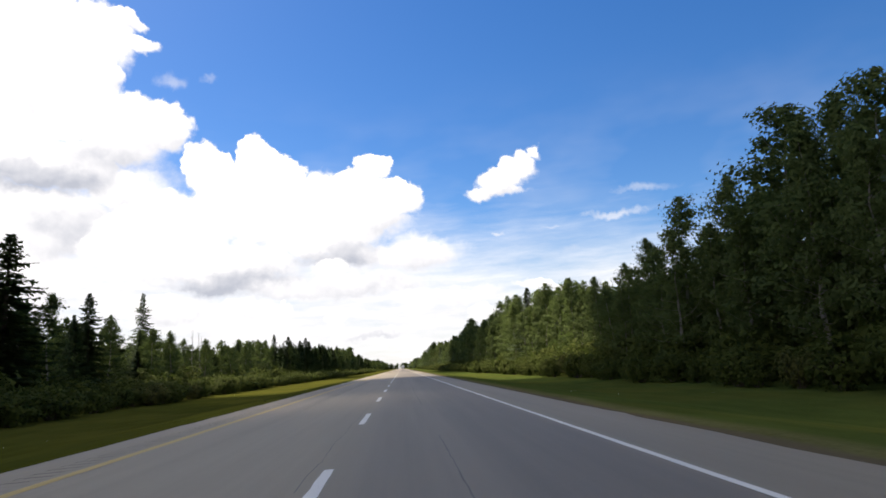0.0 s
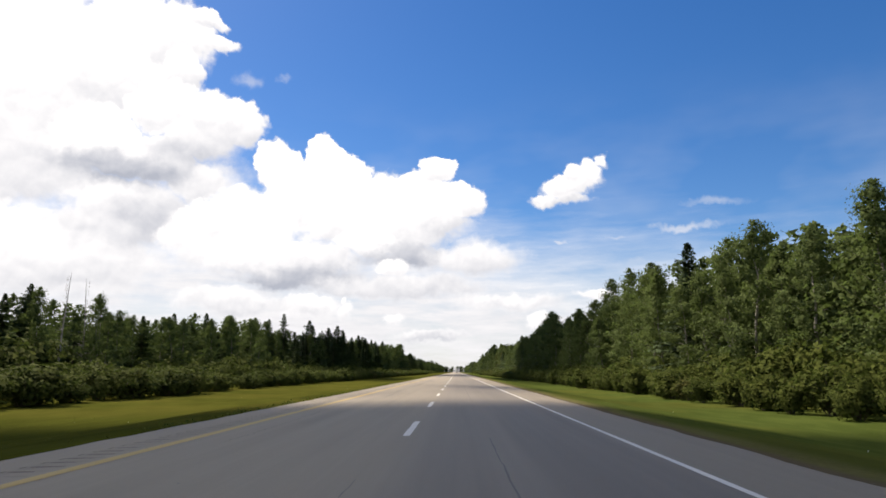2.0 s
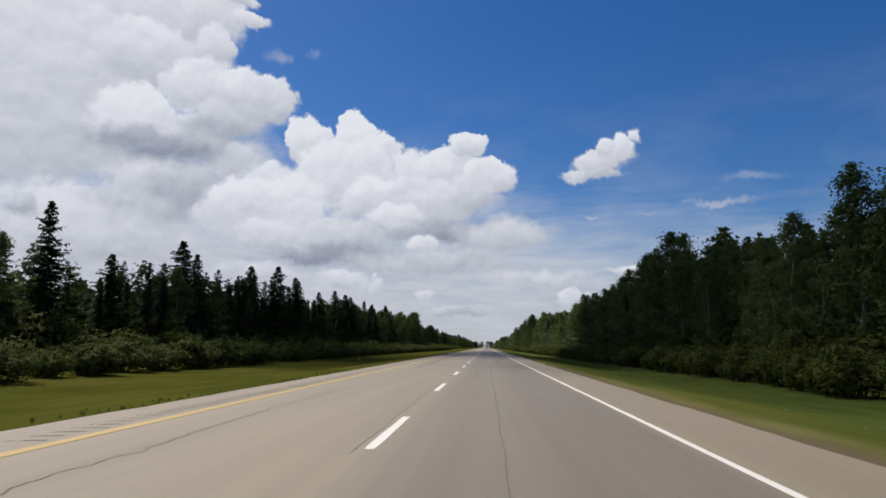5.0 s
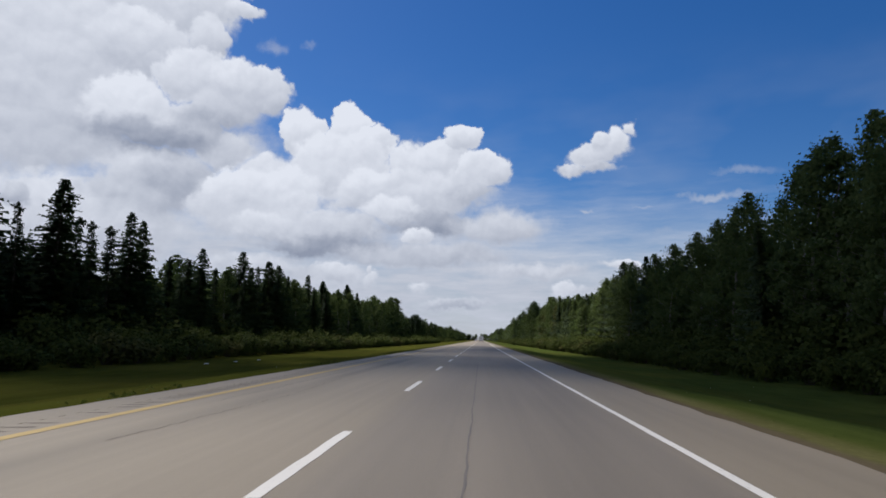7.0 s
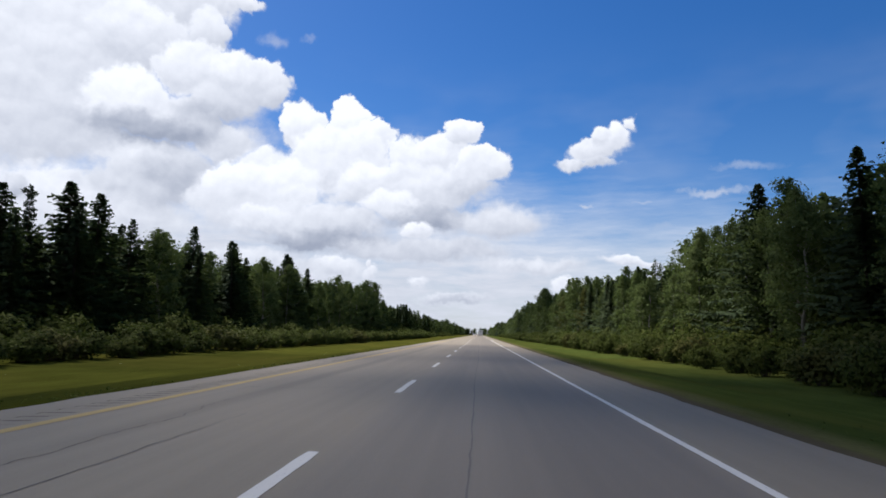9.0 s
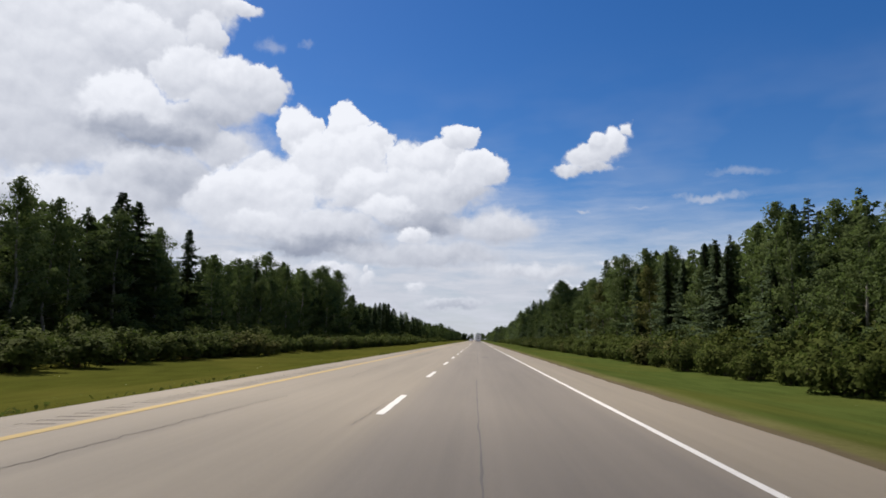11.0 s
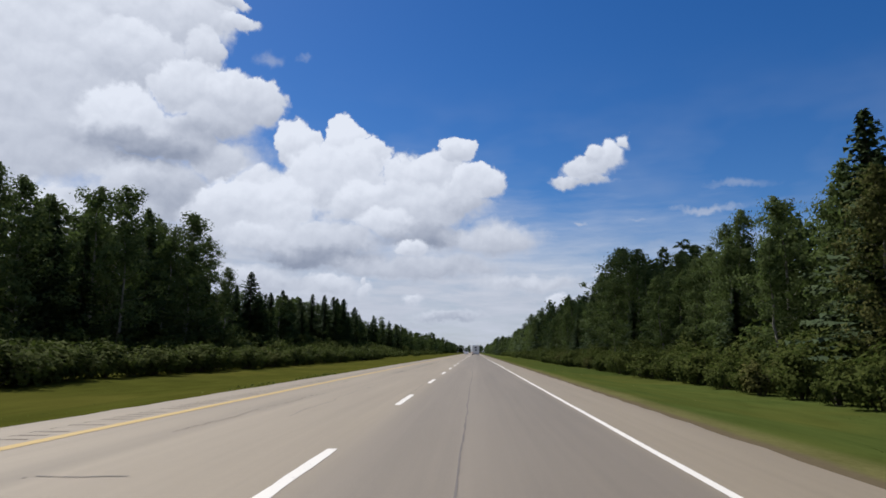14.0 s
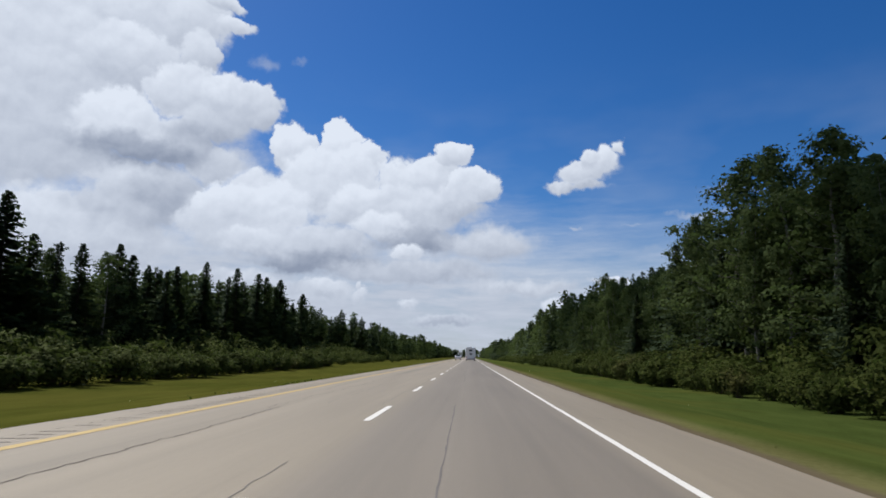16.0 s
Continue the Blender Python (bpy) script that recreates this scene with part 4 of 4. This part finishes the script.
def joined_wood():
    """The wood behind and beyond the single trees, and its undergrowth: countless stems."""
    rnd = random.Random(31)
    packs = {"a": [aspen_parts(s, 14.0, 900, 2.5, 0.06, 0.46) for s in (61, 62, 63)], "s": [spruce_parts(s, 14.0, 3.6, 110, False, 0.80) for s in (64, 65)],
             "b": [spruce_parts(s, 14.0, 2.1, 120, True, 0.75) for s in (66, 67)], "u": [shrub_parts(s, 2.0, 1.5, 640, 0.19) for s in (71, 72, 73)]}
    mats = {"a": ASPEN, "s": NEEDLE, "b": NEEDLE_BLACK, "u": WILLOW}
    heap = {k: [] for k in "asbuAS"}
    stems = []

    def put(k, x, y, sw, sh):
        trunk, quads, _ = packs[k][rnd.randrange(len(packs[k]))]
        a = rnd.uniform(0, 6.28)
        c, s = math.cos(a) * sw, math.sin(a) * sw
        turn = np.array(((c, s, 0), (-s, c, 0), (0, 0, sh)))
        spot = np.array((x, y, ground_z(x) - 0.05))
        moved = quads @ turn
        moved[:, :3] += spot
        heap[k].append(moved)
        if k in "asb" and y < 600:
            stems.append(([Vector(np.array(v) @ turn + spot) for v in trunk[0][:24]], [f for f in trunk[1] if max(f) < 24]))

    for side, tops, mix, face in ((1, RIGHT_TOPS, RIGHT_MIX, 26.0), (-1, LEFT_TOPS, LEFT_MIX, 35.0)):
        y = 0.0
        while y < 860:
            near = y < 640
            for row in range(2):
                out = face + (3.5 if near else 0.0) + row * 4.5 + rnd.uniform(-1.6, 1.6)
                k = rnd.choice(mix_at(mix, y)).replace("w", "a")
                if k == "b" and rnd.random() < 0.7:
                    k = "s"
                slope = (out - 1.3 * side) / (face + 1 - 1.3 * side)
                h = 1.1 + (1.07 + (top_at(tops, y) - 1.07) * min(slope, 1.3)) * rnd.uniform(0.60, 0.87 if near else 1.0)
                put(k, side * out, y + rnd.uniform(-1.6, 1.6), max(h, 9) / 14 * rnd.uniform(1.1, 1.4), h / 14)
            for row in range((3 if side > 0 else 2) if near else 1):
                lo = top_at(SHRUB_LINE[side], y) + (1.6 if near else 0.0)
                f = rnd.random()
                big = 0.75 + (1.6 if side > 0 else 1.7) * f
                put("u", side * (lo + f * (face + 0.5 - lo)), y + rnd.uniform(-1.8, 1.8), big * rnd.uniform(0.8, 1.2), big * rnd.uniform(0.7, 1.2))
            y += (3.0 if side > 0 or y < 470 else 2.4) if near else 4.6
        while y < 1500:
            for row in range(2):
                h = rnd.uniform(11, 16)
                put(rnd.choice("asbaa"), side * (face - 2 + row * 8 + rnd.uniform(-3, 3)), y + rnd.uniform(-5, 5), h / 14 * 2.0, h / 14)
            y += 11
    deep = {"a": [aspen_parts(s, 14.0, 100, 3.2, 0.02, 1.45) for s in (91, 92)], "s": [spruce_parts(s, 14.0, 3.2, 26, False, 1.7) for s in (93, 94)]}
    thin = np.random.RandomState(90)
    for kind, name in (("a", "A"), ("s", "S")):
        packs[name] = [(t, q[thin.permutation(len(q))[:95]], b) for t, q, b in deep[kind]]
    for side, tops, face in ((1, RIGHT_TOPS, 39.0), (-1, LEFT_TOPS, 48.0)):
        y = -20.0
        while y < 1450:
            step = 5.6 if y < 640 else 11.0
            for row in range(11):
                h = top_at(tops, y) * rnd.uniform(0.72, 1.0)
                put(rnd.choice("AAS"), side * (face + row * 5.4 + rnd.uniform(-2, 2)), y + rnd.uniform(-2.4, 2.4), 1.15 * step / 5.6, h / 14)
            y += step
        y = -20.0
        while y < 1450:
            for row in range(6):
                put(rnd.choice("AAS"), side * (face + 63 + row * 16 + rnd.uniform(-4, 4)), y + rnd.uniform(-4, 4), 3.0, rnd.uniform(0.8, 1.1))
            y += 17.0
    heap["a"] += heap.pop("A")
    heap["s"] += heap.pop("S")
    for k in range(60):
        h = rnd.uniform(9, 14)
        put(rnd.choice("asaa"), rnd.uniform(-60, 60), 1525 + rnd.uniform(-12, 12), h / 14 * 2.0, h / 14)
    names = {"a": ("far_aspens", "dense mixed wood of leafy aspens behind the edge trees"), "s": ("far_spruces", "dark spruces filling the wood behind the edge"),
             "b": ("far_black_spruces", "slender black spruces filling the wood behind the edge"), "u": ("undergrowth", "tangled green undergrowth along the foot of the wood")}
    for k, chunks in heap.items():
        name, label = names[k]
        tagged(new(name, leaves_mesh(name, np.concatenate(chunks), mats[k])), label, "undergrowth" if k == "u" else "forest", kind="stuff")
    v, f = join(stems)
    tagged(new("far_trunks", mesh_of("far_trunks", v, f, DARK_BARK)), "thin dark trunks standing inside the wood", "forest", kind="stuff")


joined_wood()


# ---------------------------------------------------------------- grass
def grass_blades():
    r = np.random.RandomState(77)
    n = 45000
    side = np.where(r.rand(n) < 0.5, 1, -1)
    d = 6.1 + 11.0 * r.rand(n)
    y = r.uniform(0, 520, n)
    x = side * d
    z = np.array([ground_z(v) for v in x])
    h = r.uniform(0.012, 0.035, n) * (1 + 0.9 * (d > 15))
    a = r.uniform(0, 6.28, n)
    w = 0.008 + 0.012 * r.rand(n)
    dx, dy = np.cos(a) * w, np.sin(a) * w
    lx, ly = r.normal(0, 0.05, n), r.normal(0, 0.05, n)
    p = np.stack([x, y, z - 0.02], 1)
    q = np.stack([np.stack([p[:, 0] - dx, p[:, 1] - dy, p[:, 2]], 1), np.stack([p[:, 0] + dx, p[:, 1] + dy, p[:, 2]], 1),
                  np.stack([p[:, 0] + dx * 0.5 + lx, p[:, 1] + dy * 0.5 + ly, p[:, 2] + h], 1),
                  np.stack([p[:, 0] - dx * 0.9 + lx, p[:, 1] - dy * 0.9 + ly, p[:, 2] + h * 0.8], 1)], 1)
    lean = np.stack([lx * 2, ly * 2, np.full(n, 0.9)], 1) + r.normal(0, 0.12, (n, 3))
    q = np.stack([q[:, 0], q[:, 1], (q[:, 2] + q[:, 3]) / 2, lean], 1)
    tagged(new("grass", leaves_mesh("grass", q, GRASS)), "short green and dry grass on the verge", "grass", kind="stuff")


grass_blades()


def verge_weeds():
    """Taller weeds in patches along the paving and tiny pale flowers scattered over the grass."""
    r = np.random.RandomState(78)
    quads = []
    for k in range(70):
        y0, side = r.uniform(5, 500), -1
        for j in range(r.randint(8, 40)):
            x, y = side * (5.45 + abs(r.normal(0, 0.25))), y0 + r.normal(0, 1.4)
            h, w, a = r.uniform(0.03, 0.09), r.uniform(0.01, 0.025), r.uniform(0, 6.28)
            u = np.array((math.cos(a) * w, math.sin(a) * w, 0))
            c = np.array((x, y, ground_z(x) - 0.02))
            lean = np.array((r.normal(0, 0.06), r.normal(0, 0.06), h))
            quads.append((c - u, c + u, c + lean + u * 2.2, c + lean - u * 2.2))
    tagged(new("weeds", quads_mesh("weeds", quads, WEED)), "yellow-green weeds along the edge of the paving", "weeds", kind="stuff")
    spots = []
    for k in range(160):
        side = r.choice((-1, 1))
        x, y = side * r.uniform(6.2, 20), r.uniform(5, 510)
        c, q = np.array((x, y, ground_z(x) + r.uniform(0.06, 0.16))), r.uniform(0.005, 0.011)
        spots.append((c + (-q, 0, -q), c + (q, 0, -q), c + (q, 0, q), c + (-q, 0, q)))
    tagged(new("wild_flowers", quads_mesh("wild_flowers", spots, FLOWER)), "tiny white wild flowers in the grass", "flowers", kind="stuff")


verge_weeds()


def litter_scrap(x, y, seed):
    """A crumpled pale sheet lying in the grass."""
    r = np.random.RandomState(seed)
    bm = bmesh.new()
    bmesh.ops.create_grid(bm, x_segments=7, y_segments=5, size=0.5)
    for v in bm.verts:
        lump = 0.10 * noise.noise((v.co.x * 4 + seed, v.co.y * 4, 1)) + 0.05 * r.rand()
        v.co = Vector((v.co.x * 0.30, v.co.y * 0.26, 0.07 + lump * 0.4))
    bmesh.ops.solidify(bm, geom=bm.faces[:], thickness=0.01)
    ob = new("litter", bm_mesh("litter", bm, VAN_WHITE))
    ob.location = (x, y, ground_z(x) - 0.05)
    tagged(ob, "crumpled pale scrap of litter lying in the grass", "litter", "roadside litter")


for k, (x, y) in enumerate(((-18.9, 252.5), (-19.6, 242.6), (-19.3, 247.8))):
    litter_scrap(x, y, k)


# ---------------------------------------------------------------- clouds added out of view to shade the road and woods
def cumulus(name, cx, cy, length, width, height, seed, mat, lift=520.0):
    """A flat-bottomed heap of billows, added unseen above the forest sunward to cast shade."""
    r = np.random.RandomState(seed)
    foot = Vector((cx, cy, 0)) + TO_SUN * (lift / TO_SUN.z)
    bm = bmesh.new()
    cells = [((i + 0.5) / 7 * 2 - 1, (j + 0.5) / 6 * 2 - 1) for i in range(7) for j in range(6)]
    for k, (u, v) in enumerate(cells):
        u, v = u + r.uniform(-0.08, 0.08), v + r.uniform(-0.08, 0.08)
        edge = max(0.0, 1 - max(abs(u), abs(v)) ** 2)
        rad = max(length / 8, width / 7) * r.uniform(0.75, 1.05)
        spot = (foot.x + v * (width / 2 - rad * 0.3), foot.y + u * (length / 2 - rad * 0.4), lift + edge * height * r.uniform(0.1, 0.7))
        made = bmesh.ops.create_icosphere(bm, subdivisions=2, radius=rad)["verts"]
        for p in made:
            bump = 1 + 0.22 * noise.noise(p.co * (2.2 / rad) + Vector((k, 0, 0))) + 0.10 * noise.noise(p.co * (6 / rad))
            q = p.co * bump
            p.co = Vector((spot[0] + q.x, spot[1] + q.y, spot[2] + max(q.z, -0.25 * rad)))
    ob = new(name, bm_mesh(name, bm, mat, smooth=True))
    return tagged(ob, "white flat-based cloud added out of view to cast shade", "cloud", "fair-weather clouds", kind="structure")


cumulus("shade_cumulus", 0, -62, 264, 170, 60, 3, THICK_CLOUD)
cumulus("shade_cumulus", -22, 104, 84, 72, 40, 7, VEIL_CLOUD, 700.0)
cumulus("shade_cumulus", 0, 258, 108, 170, 50, 4, THIN_CLOUD)
cumulus("shade_cumulus", 47, 560, 220, 78, 40, 5, VEIL_CLOUD, 1300.0)
cumulus("shade_cumulus", 46, 228, 140, 76, 40, 6, HIGH_CLOUD, 1000.0)


# ---------------------------------------------------------------- vehicles far ahead
def wheel(parent, x, y, r=0.36, w=0.24):
    bm = bmesh.new()
    bmesh.ops.create_cone(bm, cap_ends=True, segments=20, radius1=r, radius2=r, depth=w, matrix=Matrix.Translation((x, y, r)) @ Matrix.Rotation(radians(90), 4, "Y"))
    tyre = part("tyre", bm_mesh("tyre", bm, RUBBER), parent)
    bm = bmesh.new()
    bmesh.ops.create_cone(bm, cap_ends=True, segments=16, radius1=r * 0.58, radius2=r * 0.52, depth=w + 0.02, matrix=Matrix.Translation((x, y, r)) @ Matrix.Rotation(radians(90), 4, "Y"))
    part("rim", bm_mesh("rim", bm, STEEL), tyre)


def camper_trailer(x, y):
    top = new("camper_trailer")
    part("body", box_mesh("body", 0, 3.6, 1.95, 2.44, 7.2, 2.75, VAN_WHITE, 0.14), top)
    part("roof_unit", box_mesh("roof_unit", 0, 3.2, 3.44, 0.7, 1.0, 0.24, VAN_WHITE, 0.06), top, "white rooftop air conditioner")
    part("rear_window", box_mesh("rear_window", 0, -0.005, 2.55, 0.75, 0.05, 0.42, DARK_GLASS, 0.02), top)
    part("rear_panel", box_mesh("rear_panel", 0.05, -0.005, 1.72, 0.62, 0.05, 0.40, DARK_GLASS, 0.02), top, "dark square vent panel")
    part("bumper", box_mesh("bumper", 0, -0.12, 0.52, 2.3, 0.16, 0.16, STEEL, 0.03), top)
    part("chassis", box_mesh("chassis", 0, 3.8, 0.45, 1.5, 6.6, 0.22, RUBBER), top, "dark underframe")
    for s in (-1, 1):
        part("tail_light", box_mesh("tail_light", s * 1.05, -0.01, 0.85, 0.16, 0.05, 0.28, RED_LENS, 0.02), top)
        wheel(top, s * 1.02, 3.2)
        wheel(top, s * 1.02, 4.1)
    top.location = (x, y, crown(x) - 0.0)
    return tagged(top, "white camper trailer with a dark rear window on the road", "trailer")


def saloon_car(x, y):
    top = new("car")
    bm = bmesh.new()
    prof = [(0.0, 0.35), (0.0, 0.85), (0.12, 0.98), (0.75, 1.02), (1.35, 1.45), (2.7, 1.47), (3.45, 1.0), (4.4, 0.85), (4.5, 0.6), (4.5, 0.35)]
    rows = []
    for s in (-1, 1):
        rows.append([bm.verts.new((s * (0.88 - 0.22 * max(0, z - 0.95)), yy, z)) for yy, z in prof])
    for k in range(len(prof)):
        j = (k + 1) % len(prof)
        bm.faces.new((rows[0][k], rows[0][j], rows[1][j], rows[1][k]))
    bm.faces.new(rows[0][::-1])
    bm.faces.new(rows[1])
    bmesh.ops.bevel(bm, geom=bm.edges[:], offset=0.05, segments=2, affect="EDGES")
    bmesh.ops.recalc_face_normals(bm, faces=bm.faces[:])
    part("body", bm_mesh("body", bm, CAR_PAINT), top)
    glass = box_mesh("rear_window", 0, 0, 0, 1.25, 0.04, 0.62, DARK_GLASS, 0.015)
    ob = part("rear_window", glass, top)
    ob.matrix_basis = pose(0, 1.02, 1.24, -54)
    for s in (-1, 1):
        part("tail_light", box_mesh("tail_light", s * 0.66, -0.005, 0.78, 0.3, 0.05, 0.14, RED_LENS, 0.02), top)
        wheel(top, s * 0.78, 0.85, 0.32, 0.2)
        wheel(top, s * 0.78, 3.55, 0.32, 0.2)
    top.location = (x, y, crown(x))
    return tagged(top, "small silver saloon car in the passing lane", "car")


camper_trailer(1.85, 608)
saloon_car(-1.85, 640)
